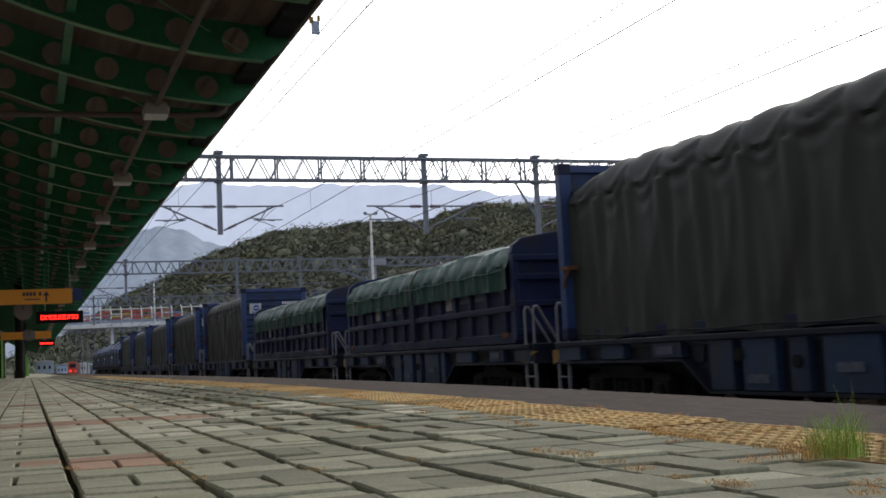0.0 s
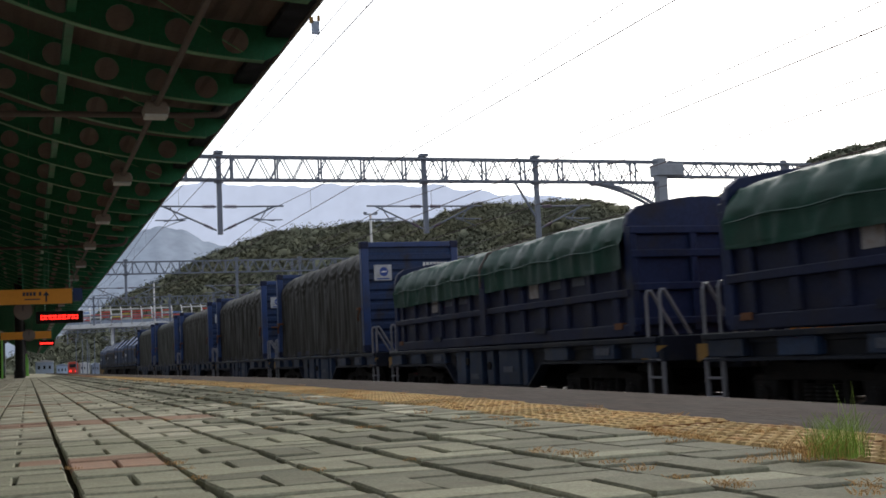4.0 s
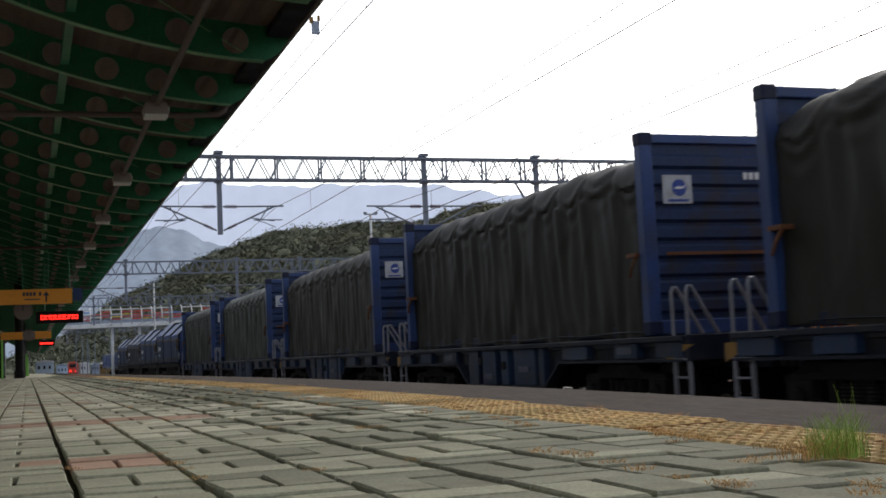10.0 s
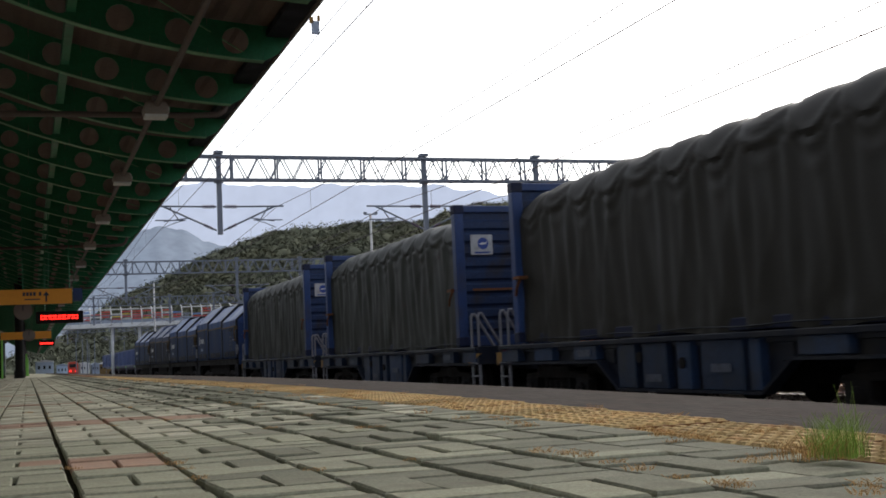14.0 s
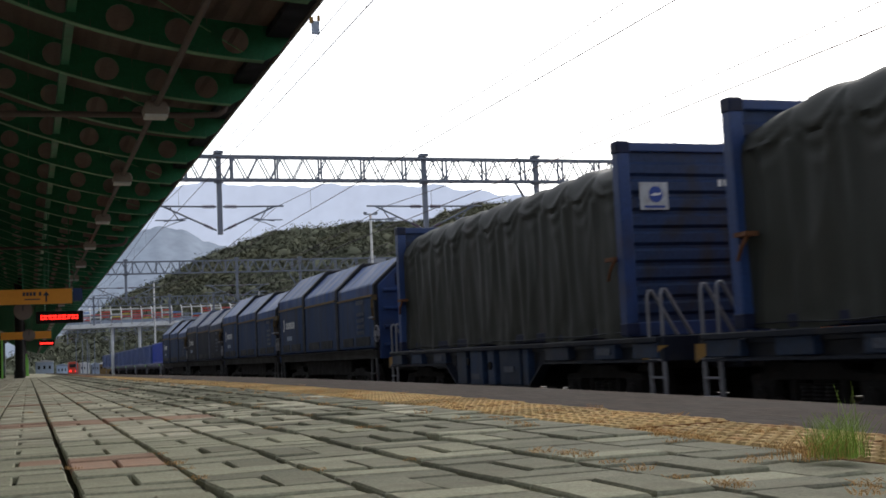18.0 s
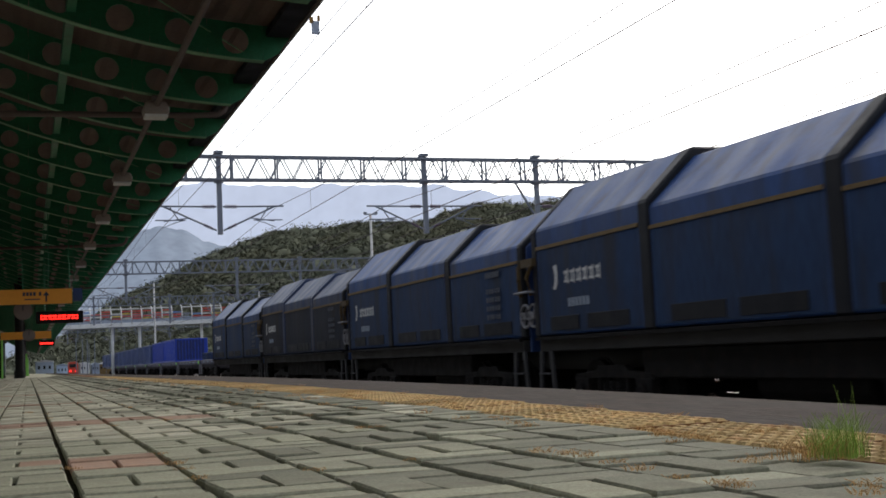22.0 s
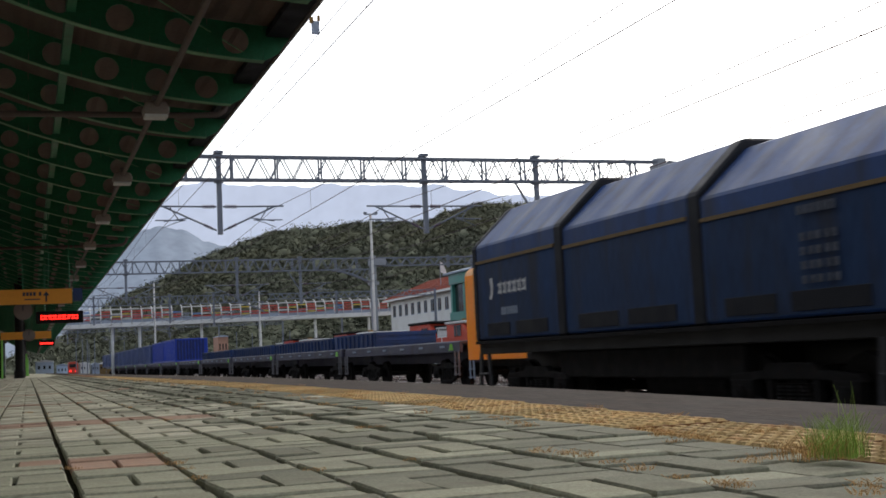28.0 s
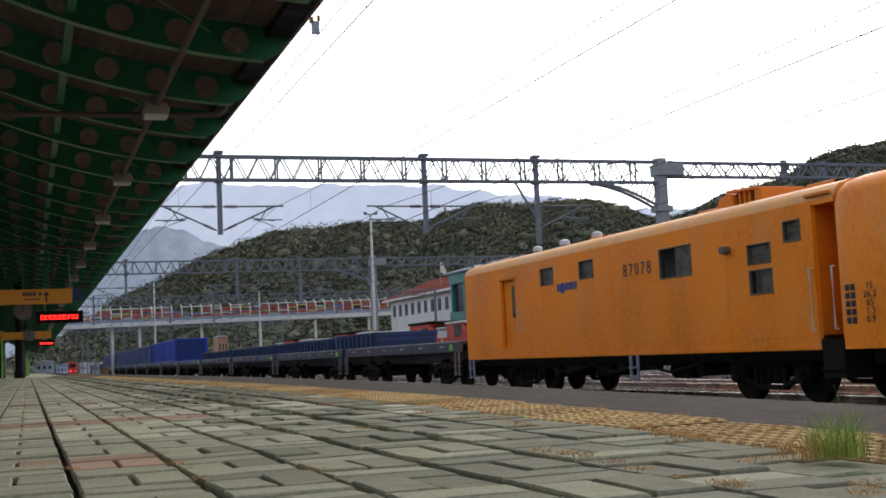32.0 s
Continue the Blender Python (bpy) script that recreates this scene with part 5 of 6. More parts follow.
def parked_flat():
    w = thing("parked_flat_wagon", "standing grey-blue flat wagon with ladders at its ends", "railway wagon", group="parked flat wagons")
    s = Shape()
    for sx in (-1.36, 1.36):
        s.box(sx - .05, sx + .05, -6.2, 6.2, 1.06, 1.36)
    s.box(-1.36, 1.36, -6.2, 6.2, 1.28, 1.38)
    s.box(-.3, .3, -6.3, 6.3, .74, 1.1)
    part("deck_frame", s, m_greyframe, w, bevel=.015)
    for sx in (-1.43, 1.43):
        for y in np.linspace(-4.8, 4.8, 6):
            s = Shape()
            s.box(sx - .02, sx + .02, y - .16, y + .16, 1.20, 1.26)
            part("stencil", s, m_greyblue, w)
        for y in (-6.0, 6.0):
            s = Shape()
            for dd in (-.15, .15):
                s.box(sx - .02, sx + .02, y + dd - .025, y + dd + .025, .42, 1.1)
            for z in (.46, .68, .9):
                s.box(sx - .05, sx + .05, y - .15, y + .15, z - .012, z + .012)
            part("step_ladder", s, m_silver, w)
        s = Shape()
        s.prism([(-5.68, 1.12), (-5.49, 1.12), (-5.60, 1.30)], "x", sx - .05, sx + .05)
        part("marker", s, m_limepost if sx < 0 else m_hazard, w, "lime green corner marker")
    bogie(w, -4.0)
    bogie(w, 4.0)
    return w


m_greyframe = mat("grey_blue_frame", (0.075, 0.075, 0.112), 0.6, var=0.3, scale=1.0, stain=(0.06, 0.045, 0.035), stain_amt=0.6)
pf = parked_flat()
for i in range(6):
    m = pose(TX, 36.5 + 12.95 * i, RAIL)
    if i == 0:
        pf.matrix_world = m
    else:
        copy_thing(pf, m)


def low_bin(length, height):
    w = thing("low_blue_bin", "low dark blue ribbed steel bin standing on a flat wagon", "container", group="low blue bins")
    s = Shape()
    for sx in (-1.08, 1.08):
        s.box(sx - .04, sx + .04, -length / 2, length / 2, 0, height)
        s.box(sx - .07, sx + .07, -length / 2, length / 2, height - .07, height)
    s.box(-1.08, 1.08, -length / 2, length / 2, 0, .08)
    part("body", s, m_blue, w)
    for y0 in (-length / 2, length / 2):
        s = Shape()
        s.box(-1.1, 1.1, y0 - .05, y0 + .05, 0, height)
        e = part("end_wall", s, m_blue, w)
        sg = -1 if y0 < 0 else 1
        for z in (.12, height * .45, height * .8):
            s = Shape()
            s.box(-1.1, 1.1, min(y0, y0 + sg * .1), max(y0, y0 + sg * .1), z - .03, z + .03)
            part("end_rail", s, m_blue, e)
    for i in range(int(length / .6)):
        y = -length / 2 + .3 + .6 * i
        for sx in (-1, 1):
            s = Shape()
            s.box(min(sx * 1.1, sx * 1.18), max(sx * 1.1, sx * 1.18), y - .05, y + .05, 0, height - .05)
            part("rib", s, m_blue, w)
    return w


low_bin(5.7, .50).matrix_world = pose(TX - .1, 42.1, RAIL + 1.39)
lb = low_bin(11.4, .46)
for i, y in enumerate((51.2, 63.6, 76.2)):
    m = pose(TX - .1, y, RAIL + 1.39)
    if i == 0:
        lb.matrix_world = m
    else:
        copy_thing(lb, m)


def box_container(length, height, m_bluebox, m_end, m_post):
    w = thing("blue_box_container", "bright blue corrugated steel box container on a flat wagon", "container", group="blue box containers")
    s = Shape()
    s.box(-1.24, 1.24, -length / 2 + .05, length / 2 - .05, .1, height - .1)
    part("core", s, m_bluebox, w)
    for sx in (-1, 1):
        n = int(length / .28)
        prof = []
        for i in range(n):
            y = -length / 2 + .1 + i * (length - .2) / n
            prof += [(sx * 1.24, y), (sx * 1.28, y + .03), (sx * 1.28, y + .14), (sx * 1.24, y + .17)]
        part("corrugated_side", Shape().prism(prof + [(sx * 1.2, length / 2 - .1), (sx * 1.2, -length / 2 + .1)], "z", .12, height - .12), m_bluebox, w)
    for sy in (-1, 1):
        e = sy * (length / 2 - .05)
        prof = []
        for i in range(9):
            x = -1.14 + i * .255
            prof += [(x, e), (x + .03, e + sy * .05), (x + .14, e + sy * .05), (x + .17, e)]
        part("corrugated_end", Shape().prism(prof + [(1.2, e - sy * .03), (-1.2, e - sy * .03)], "z", .12, height - .12), m_end, w)
    s = Shape()
    for sx in (-1.26, 1.26):
        for sy in (-1, 1):
            s.box(sx - .06, sx + .06, sy * length / 2 - .06, sy * length / 2 + .06, 0, height)
        for z in (.06, height - .06):
            s.box(sx - .05, sx + .05, -length / 2, length / 2, z - .06, z + .06)
    for sy in (-1, 1):
        for z in (.06, height - .06):
            s.box(-1.26, 1.26, sy * length / 2 - .05, sy * length / 2 + .05, z - .06, z + .06)
    part("corner_frame", s, m_post, w, bevel=.01)
    return w


# end faces of the bright boxes: their shade painted as a darker blue
m_shaded_end = mat("navy_blue_box", (0.012, 0.025, 0.13), 0.5, var=0.25, scale=0.8)
m_slate = mat("slate_blue_box", (0.035, 0.065, 0.19), 0.5, var=0.3, scale=0.8, rnd=.2)
m_post = mat("pale_corner_post", (0.11, 0.14, 0.26), 0.5, var=0.2)
m_bluebox = mat("bright_blue_box", (0.012, 0.05, 0.42), 0.45, var=0.2, scale=0.8, rnd=.15)
bright_box = box_container(8.9, 1.85, m_bluebox, m_shaded_end, m_bluebox)
bright_box.matrix_world = pose(TX, 101.9, RAIL + 1.39)
copy_thing(bright_box, pose(TX, 111.1, RAIL + 1.39))
dark_box = box_container(5.2, 1.9, m_slate, m_slate, m_post)
dark_box.matrix_world = pose(TX, 121.5, RAIL + 1.3)
tagged(dark_box, "dark blue-grey box container far down the line")
for i in range(1, 11):
    copy_thing(dark_box, pose(TX, 121.5 + 7.2 * i, RAIL + 1.3))
for i in range(6, 12):
    copy_thing(pf, pose(TX, 36.5 + 12.95 * i, RAIL))

# ------------------------------------------------------------------ red track machines on a further line


def track_machine():
    w = thing("track_machine", "red and white railway maintenance machine with dark cab windows", "rail vehicle", group="red track machines")
    s = Shape()
    s.box(-1.3, 1.3, -5, 5, .7, 1.15)
    part("chassis", s, m_greyblue, w, bevel=.03)
    for y0, y1, tp in ((-4.6, -1.6, 2.46), (0.4, 4.4, 2.62)):
        s = Shape()
        s.prism([(y0 + .3, 1.15), (y1, 1.15), (y1, tp), (y0 + .6, tp), (y0, 1.9)], "x", -1.25, 1.25)
        c = part("cab", s, m_redmach, w, "red cab", bevel=.05)
        s = Shape()
        s.box(-1.27, 1.27, y0 + .9, y0 + 1.5, 1.85, 2.4)
        s.box(-1.27, 1.27, y0 + 1.6, y0 + 1.85, 1.85, 2.4)
        part("side_window", s, m_window, c)
        for q in (-1.05, .1):
            s = Shape()
            s.prism([(y0 + .03, 2.0), (y0 - .01, 2.0), (y0 + .42, tp - .12), (y0 + .46, tp - .12)], "x", q, q + .95)
            part("windscreen", s, m_window, c)
        part("front_stripe", Shape().box(-1.2, 1.2, y0 + .12, y0 + .3, 1.3, 1.55), m_white, c)
        s = Shape()
        s.box(-1.3, 1.3, y0 + .3, y1 + .1, tp, tp + .12)
        part("cab_roof", s, m_white if y0 < 0 else m_black, c, bevel=.03)
        s = Shape()
        s.box(-1.27, 1.27, y0 + .5, y1, 1.18, 1.5)
        part("stripe", s, m_white, c)
    s = Shape()
    s.box(-1.15, 1.15, -1.5, .3, 1.15, 1.9)
    s.prism([(-1.5, 1.9), (.3, 1.9), (.2, 2.3), (-1.2, 2.2)], "x", -1.1, 1.1)
    part("engine_hood", s, m_whitewall, w, "pale engine hood", bevel=.05)
    for y in (-1.4, -.5):
        part("hood_door", Shape().box(-1.17, -1.14, y, y + .7, 1.2, 1.85), m_redmach, w)
    part("exhaust", Shape().tube([(-.4, -.6, 2.3), (-.4, -.6, 2.7)], .09, 10), m_black, w)
    part("roof_lamp", Shape().box(-1.0, -.7, -3.4, -3.2, 2.56, 2.7), m_hazard, w)
    s = Shape()
    s.box(-1.2, 1.2, -1.4, .1, 2.3, 2.37)
    part("canopy_sheet", s, m_white, w)
    for y in (-3.4, 3.4):
        for d in (-.8, .8):
            ob = part("wheelset", wheel_mesh, m_black, w)
            ob.matrix_local = pose(0, y + d, WHEEL_R)
    return w


tm = track_machine()
tm.matrix_world = pose(20.9, 56.6, RAIL)
for y in (73.4, 90):
    copy_thing(tm, pose(20.9, y, RAIL))


# ------------------------------------------------------------------ footbridge, station buildings, distance
fb = thing("footbridge", "white footbridge with curved ribs and coloured panels over the tracks", "footbridge")
FY, FZ = 165.0, 6.1
s = Shape()
s.box(-14, 50, FY - 1.6, FY + 1.6, FZ, FZ + .55)
part("deck_beam", s, m_whitewall, fb, bevel=.03)
s = Shape()
s.box(-14, 50, FY - 1.5, FY - 1.45, FZ + .55, FZ + 1.1)
part("lower_panel", s, m_greyblue, fb)
fb.matrix_world = Matrix.Translation((43, FY, 6)) @ pose(0, 0, 0, 0, -0.55, 0) @ Matrix.Translation((-43, -FY, -6))
rib = Shape()
rib.tube([(0, -1.75, .3), (0, -1.85, 1.2), (0, -1.75, 2.0), (0, -1.4, 2.45), (0, -.7, 2.7), (0, .2, 2.75)], [.085, .085, .08, .07, .05, .03], 8)
rib_mesh = finish("rib", rib, m_white, smooth=True)
for i in range(48):
    ob = part("rib", rib_mesh, m_white, fb)
    ob.location = (-13.5 + 1.34 * i, FY, FZ)
m_panels = [mat("red_panel", (.50, .07, .06), .5, var=.1), mat("yellow_panel", (.55, .40, .06), .5, var=.1), mat("blue_panel", (.10, .20, .45), .5, var=.1), mat("pale_panel", (.5, .5, .5), .5, var=.1)]
panel_mesh = [finish("panel", Shape().box(-.62, .62, -.02, .02, 0, .16), pm) for pm in m_panels]
random.seed(9)
for i in range(47):
    for j in range(5):
        if random.random() < (.9, .8, .8, .7, .9)[j]:
            k = 3 if j == 4 else 0 if random.random() < .45 else random.randrange(4)
            ob = part("panel", panel_mesh[k], m_panels[k], fb)
            ob.location = (-12.83 + 1.34 * i, FY - 1.6, FZ + 1.0 + .33 * j)
for x in (-3, 10.8, 14.4, 22.8, 31, 39, 47):
    s = Shape()
    s.tube([(x, FY, -1.1), (x, FY, FZ + .1)], .2, 14)
    part("pier", s, m_whitewall, fb, smooth=True)

sh = thing("station_building", "white two-storey station building with red roof and small windows", "building")
BX = 48.0
s = Shape()
s.box(BX, BX + 12, 95, 157, -1.1, 7.8)
wall = part("wall", s, m_whitewall, sh)
for row, z in enumerate((1.2, 5.6)):
    for i in range(22):
        y = 98 + 2.7 * i
        w = part("window", Shape().box(BX - .03, BX + .05, y, y + 1.2, z, z + 1.5), m_window, sh)
        part("frame", Shape().box(BX - .06, BX - .03, y + .57, y + .63, z, z + 1.5).box(BX - .06, BX - .03, y - .08, y + 1.28, z - .1, z), m_greyblue, w)
s = Shape()
s.prism([(BX - .9, 7.75), (BX - .9, 8.0), (BX + 6, 10.6), (BX + 12.9, 8.0), (BX + 12.9, 7.75)], "y", 94, 158)
part("roof", s, m_redroof, sh)
for i in range(60):
    s = Shape()
    y = 94.5 + 1.06 * i
    s.beam((BX - .9, y, 8.03), (BX + 6, y, 10.63), .16, .1)
    part("roof_tile_row", s, m_redroof, sh)
s = Shape()
s.box(BX - .95, BX - .8, 94, 158, 7.68, 7.95)
part("eave_board", s, m_whitewall, sh)
fl_ = thing("flag_pole", "thin pole with a small white flag on the station roof", "flag pole", pose(49.2, 139, 8.3))
part("pole", Shape().tube([(0, 0, 0), (0, 0, 3.6)], [.06, .04], 8), m_mast, fl_)
part("flag", Shape().prism([(.04, 2.2), (.04, 3.5), (.35, 3.35), (.7, 2.5), (.9, 1.9), (.5, 2.0)], "y", -.02, .02), m_white, fl_, "hanging white flag")
tw = thing("stair_tower", "teal green framed stair tower beside the tracks", "building")
s = Shape()
s.box(36.2, 41, 89, 98.6, -1.1, 6.9)
part("core", s, m_window, tw)
for x in (36.1, 38.6, 41.1):
    for y in (88.9, 92.3, 95.5, 98.7):
        part("post", Shape().box(x - .2, x + .2, y - .2, y + .2, -1.1, 6.9), m_teal, tw)
for z in (1.0, 3.4, 6.8):
    part("band", Shape().box(35.8, 41.4, 88.6, 99, z - .45, z + .45), m_teal, tw)
part("roof", Shape().prism([(35.5, 7.25), (35.5, 7.4), (38.6, 8.1), (41.8, 7.4), (41.8, 7.25)], "y", 88.3, 99.7), m_greyblue, tw)

# small far things along the line of sight of the tracks
far_posts = [(x, y) for y, x in ((200, 7.4), (205, 8.6), (210, 9.6), (200, 10.3), (228, 14.5), (240, 18), (255, 12), (262, 22), (200, 22.5), (205, 26), (200, 33.5), (210, 38), (206, 44))]
pole_mesh = finish("pole", Shape().tube([(0, 0, -1.1), (0, 0, 5.5)], [.09, .06], 10), m_gantry, smooth=True)
for x, y in far_posts:
    ob = tagged(new("yard_pole", pole_mesh), "pale concrete pole in the yard", "pole", "yard poles")
    ob.location = (x, y, 0)
random.seed(21)
for i, (x, y, w, h, mm) in enumerate(((2.5, 200, 2.7, 2.9, m_palehut), (5.3, 206, 1.7, 2.2, m_palehut), (9.2, 214, 1.5, 2.4, m_whitewall), (11.0, 214, 1.2, 2.2, m_greyblue), (13.0, 222, 2.0, 2.3, m_trim), (36.2, 235, 2.0, 6.6, m_brickhut), (47, 218, 5, 4.6, m_whitewall), (70, 260, 16, 4.5, m_whitewall))):
    hs = thing("yard_hut", "small low building far down the yard", "building", pose(x, y, -1.1), group="yard huts")
    part("wall", Shape().box(-w / 2, w / 2, -3, 3, 0, h), mm, hs, bevel=.03)
    part("roof", Shape().prism([(-w / 2 - .1, h), (w / 2 + .1, h), (w / 2 + .1, h + .12), (0, h + .35), (-w / 2 - .1, h + .12)], "y", -3.3, 3.3), m_greyblue if i % 2 else m_whitewall, hs)
    for q in range(3):
        part("window", Shape().box(-w / 2 + w * (.12 + .3 * q), -w / 2 + w * (.24 + .3 * q), -3.04, -2.96, h * .62, h * .8), m_window, hs)
fv = thing("rail_motor_car", "small red rail motor car standing far down the yard", "rail vehicle", pose(7.3, 214, RAIL))
part("body", Shape().prism([(-.8, .5), (-.8, 2.2), (-.6, 2.55), (.6, 2.55), (.8, 2.2), (.8, .5)], "y", -2.5, 2.5), m_redmach, fv, bevel=.05)
part("nose_panel", Shape().box(-.78, .78, -2.58, -2.48, .5, 1.3), m_redmach, fv, bevel=.03)
part("windscreen", Shape().box(-.6, .6, -2.56, -2.47, 1.6, 2.2), m_window, fv)
for x in (-.45, .45):
    part("tail_lamp", Shape().disc((x, -2.62, 1.0), .16, "y", .1, 14), m_led, fv)
part("underframe", Shape().box(-.7, .7, -2.5, 2.5, .1, .5), m_black, fv)

# hills: a wooded ridge, and ranges with painted haze behind it
def smooth(a, b, x):
    k = min(max((x - a) / (b - a), 0), 1)
    return k * k * (3 - 2 * k)


def ridge(az):
    """The slope at which the wooded ridge stands over the eye, by the bearing in degrees from the track's line."""
    e = .111 * smooth(-4.7, 12.6, az) + .0185 * math.exp(-((az - 23.7) / 6.0) ** 2) - .007 * math.exp(-((az - 31) / 1.7) ** 2) + .05 * smooth(29.5, 42, az)
    return max(e, .0)


def slope(az, r):
    """Height of the wooded ground at a bearing and a distance."""
    near, far = 250, 430
    top = ridge(az) * far
    k = smooth(near, far, r) if r < far else 1 - .5 * smooth(far, 700, r)
    n = 6 * noise.noise(Vector((az * .35, r * .008, 3))) * k
    return -1.6 + top * k * .97 + n * .5


hl = Shape()
hl.sheet(120, 40, lambda a, b: (math.sin(radians(-6 + 72 * a)) * (240 + 460 * b), math.cos(radians(-6 + 72 * a)) * (240 + 460 * b), slope(-6 + 72 * a, 240 + 460 * b)))
solid("wooded_hill", hl, m_hill, "hillside ground under the woods", "hill", kind="structure", smooth=True)
ico_v, ico_f = [], []
for level in (0, 1):
    ico = bmesh.new()
    bmesh.ops.create_icosphere(ico, subdivisions=level + 1, radius=1)
    ico_v.append([v.co.copy() for v in ico.verts])
    ico_f.append([tuple(v.index for v in f.verts) for f in ico.faces])
    ico.free()
rng = np.random.default_rng(11)
wv, wf, base = [], [], 0
tmpl, tri = np.array([tuple(v) for v in ico_v[0]]), np.array(ico_f[0])
N = 36000
azs, rs = rng.uniform(-3, 52, N), 255 + 195 * np.sqrt(rng.random(N))
zs = np.array([slope(a_, r_) for a_, r_ in zip(azs, rs)])
keep = zs > .5
azs, rs, zs = np.radians(azs[keep]), rs[keep], zs[keep]
hs_ = (.55 + 1.1 * rng.random(len(zs)) ** 2) * np.where(rng.random(len(zs)) < .035, 1.9, 1)
cen = np.stack([np.sin(azs) * rs, np.cos(azs) * rs, zs + hs_ * .35], 1)
lump = 1 + .22 * rng.normal(size=(len(hs_), len(tmpl), 1))
wv.append((cen[:, None, :] + tmpl[None] * hs_[:, None, None] * lump * np.array([.74, .74, .5])).reshape(-1, 3))
wf.append((tri[None] + (np.arange(len(hs_)) * len(tmpl))[:, None, None]).reshape(-1, 3))
base = len(hs_) * len(tmpl)
normals = [np.broadcast_to(tmpl[None] * .4 + np.array([0, 0, 1.0]), (len(hs_), len(tmpl), 3)).reshape(-1, 3)]
LEAVES = 42
cen, hr_ = np.repeat(cen, LEAVES, axis=0), np.repeat(hs_, LEAVES)
way = rng.normal(size=cen.shape)
way[:, 2] = np.abs(way[:, 2]) - .1
way[:, 2] *= .8
way /= np.linalg.norm(way, axis=1)[:, None]
cen += way * (hr_ * rng.uniform(.75, 1.2, len(hr_)))[:, None]
tri3 = rng.normal(size=(len(cen), 3, 3)) * (.085 + hr_ * .105)[:, None, None]
tri3 -= (tri3 * way[:, None, :]).sum(-1, keepdims=True) * way[:, None, :] * .6
wv.append((cen[:, None, :] + tri3).reshape(-1, 3))
wf.append(np.arange(len(cen) * 3).reshape(-1, 3) + base)
normals.append(np.repeat(way * .4 + np.array([0, 0, 1.0]), 3, axis=0))
wd = Shape()
wd.v, wd.f = np.concatenate(wv).tolist(), np.concatenate(wf).tolist()
me = bpy.data.meshes.new("woods")
me.from_pydata(wd.v, [], wd.f)
me.polygons.foreach_set("use_smooth", [True] * len(me.polygons))
nrm = np.concatenate(normals)
me.normals_split_custom_set_from_vertices((nrm / np.linalg.norm(nrm, axis=1)[:, None]).tolist())
me.materials.append(m_leaf)
tagged(new("woods", me), "dense autumn-tinged green trees covering the hillside", "woods", kind="stuff")


def far_range(name, dist, fn, material, label):
    s = Shape()
    s.sheet(440, 8, lambda a, b: (math.sin(radians(-25 + 110 * a)) * (dist + 260 * b), math.cos(radians(-25 + 110 * a)) * (dist + 260 * b), -3 + dist * fn(-25 + 110 * a) * b ** .8))
    solid(name, s, material, label, "mountain range", kind="structure", smooth=True)


def nz(a, k, seed):
    return noise.noise(Vector((a * k, seed, .3)))


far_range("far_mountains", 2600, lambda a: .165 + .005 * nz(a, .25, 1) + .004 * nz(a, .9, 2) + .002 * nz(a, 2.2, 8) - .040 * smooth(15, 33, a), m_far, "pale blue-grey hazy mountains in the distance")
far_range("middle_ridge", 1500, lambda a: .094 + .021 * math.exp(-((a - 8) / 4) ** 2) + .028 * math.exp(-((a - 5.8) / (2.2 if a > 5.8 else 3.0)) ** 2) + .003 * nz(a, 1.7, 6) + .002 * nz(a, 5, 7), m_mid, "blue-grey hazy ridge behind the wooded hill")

# far trees and bushes between the yard and the hill
random.seed(31)
bs = Shape()
for i in range(500):
    x, y = random.uniform(-20, 170), random.uniform(185, 262)
    if x < 25 and y < 235:
        continue
    h = random.uniform(.8, 2.2)
    bs.add([(x + v.x * h * random.uniform(.8, 1.3), y + v.y * h, -1.1 + h * .5 + v.z * h * random.uniform(.6, 1.1)) for v in ico_v[1]], ico_f[1])
me = bpy.data.meshes.new("scrub")
me.from_pydata(bs.v, [], bs.f)
me.materials.append(m_leaf)
tagged(new("scrub", me), "low scrub and bushes at the foot of the hill", "bushes", kind="stuff")

# ------------------------------------------------------------------ weeds on the platform


def blades(s, x, y, z, n, h, spread, lean, seed):
    """n thin curved blades round a spot."""
    random.seed(seed)
    for i in range(n):
        a, rr, b0 = random.uniform(0, 6.283), spread * random.random() ** .7, random.uniform(0, 6.283)
        bx, by = x + math.cos(b0) * rr * .5, y + math.sin(b0) * rr * .5
        hh = h * random.uniform(.25, 1.0)
        dx, dy = math.cos(a) * lean * hh * random.uniform(.2, 1), math.sin(a) * lean * hh * random.uniform(.2, 1)
        w = random.uniform(.0005, .0011)
        sx, sy = -math.sin(a) * w, math.cos(a) * w
        v = []
        for k in range(4):
            q = k / 3
            cx, cy, cz = bx + dx * q ** 1.8, by + dy * q ** 1.8, z + hh * q * (1 - .12 * q)
            v += [(cx - sx * (1 - q * .9), cy - sy * (1 - q * .9), cz), (cx + sx * (1 - q * .9), cy + sy * (1 - q * .9), cz), (cx, cy, cz + w)]
        f = []
        for k in range(3):
            o = 3 * k
            f += [(o, o + 1, o + 4, o + 3), (o + 1, o + 2, o + 5, o + 4), (o + 2, o, o + 3, o + 5)]
        s.add(v, f)
    return s


def leafy(name, s, material):
    me = bpy.data.meshes.new(name)
    me.from_pydata(s.v, [], s.f)
    me.materials.append(material)
    return new(name, me)


def tuft(name, x, y, n, h, spread, material, label, lean, seed, parent):
    ob = leafy(name, blades(Shape(), 0, 0, .002, n, h, spread, lean, seed), material)
    ob.location, ob.parent = (x, y, 0), parent
    return tagged(ob, label)


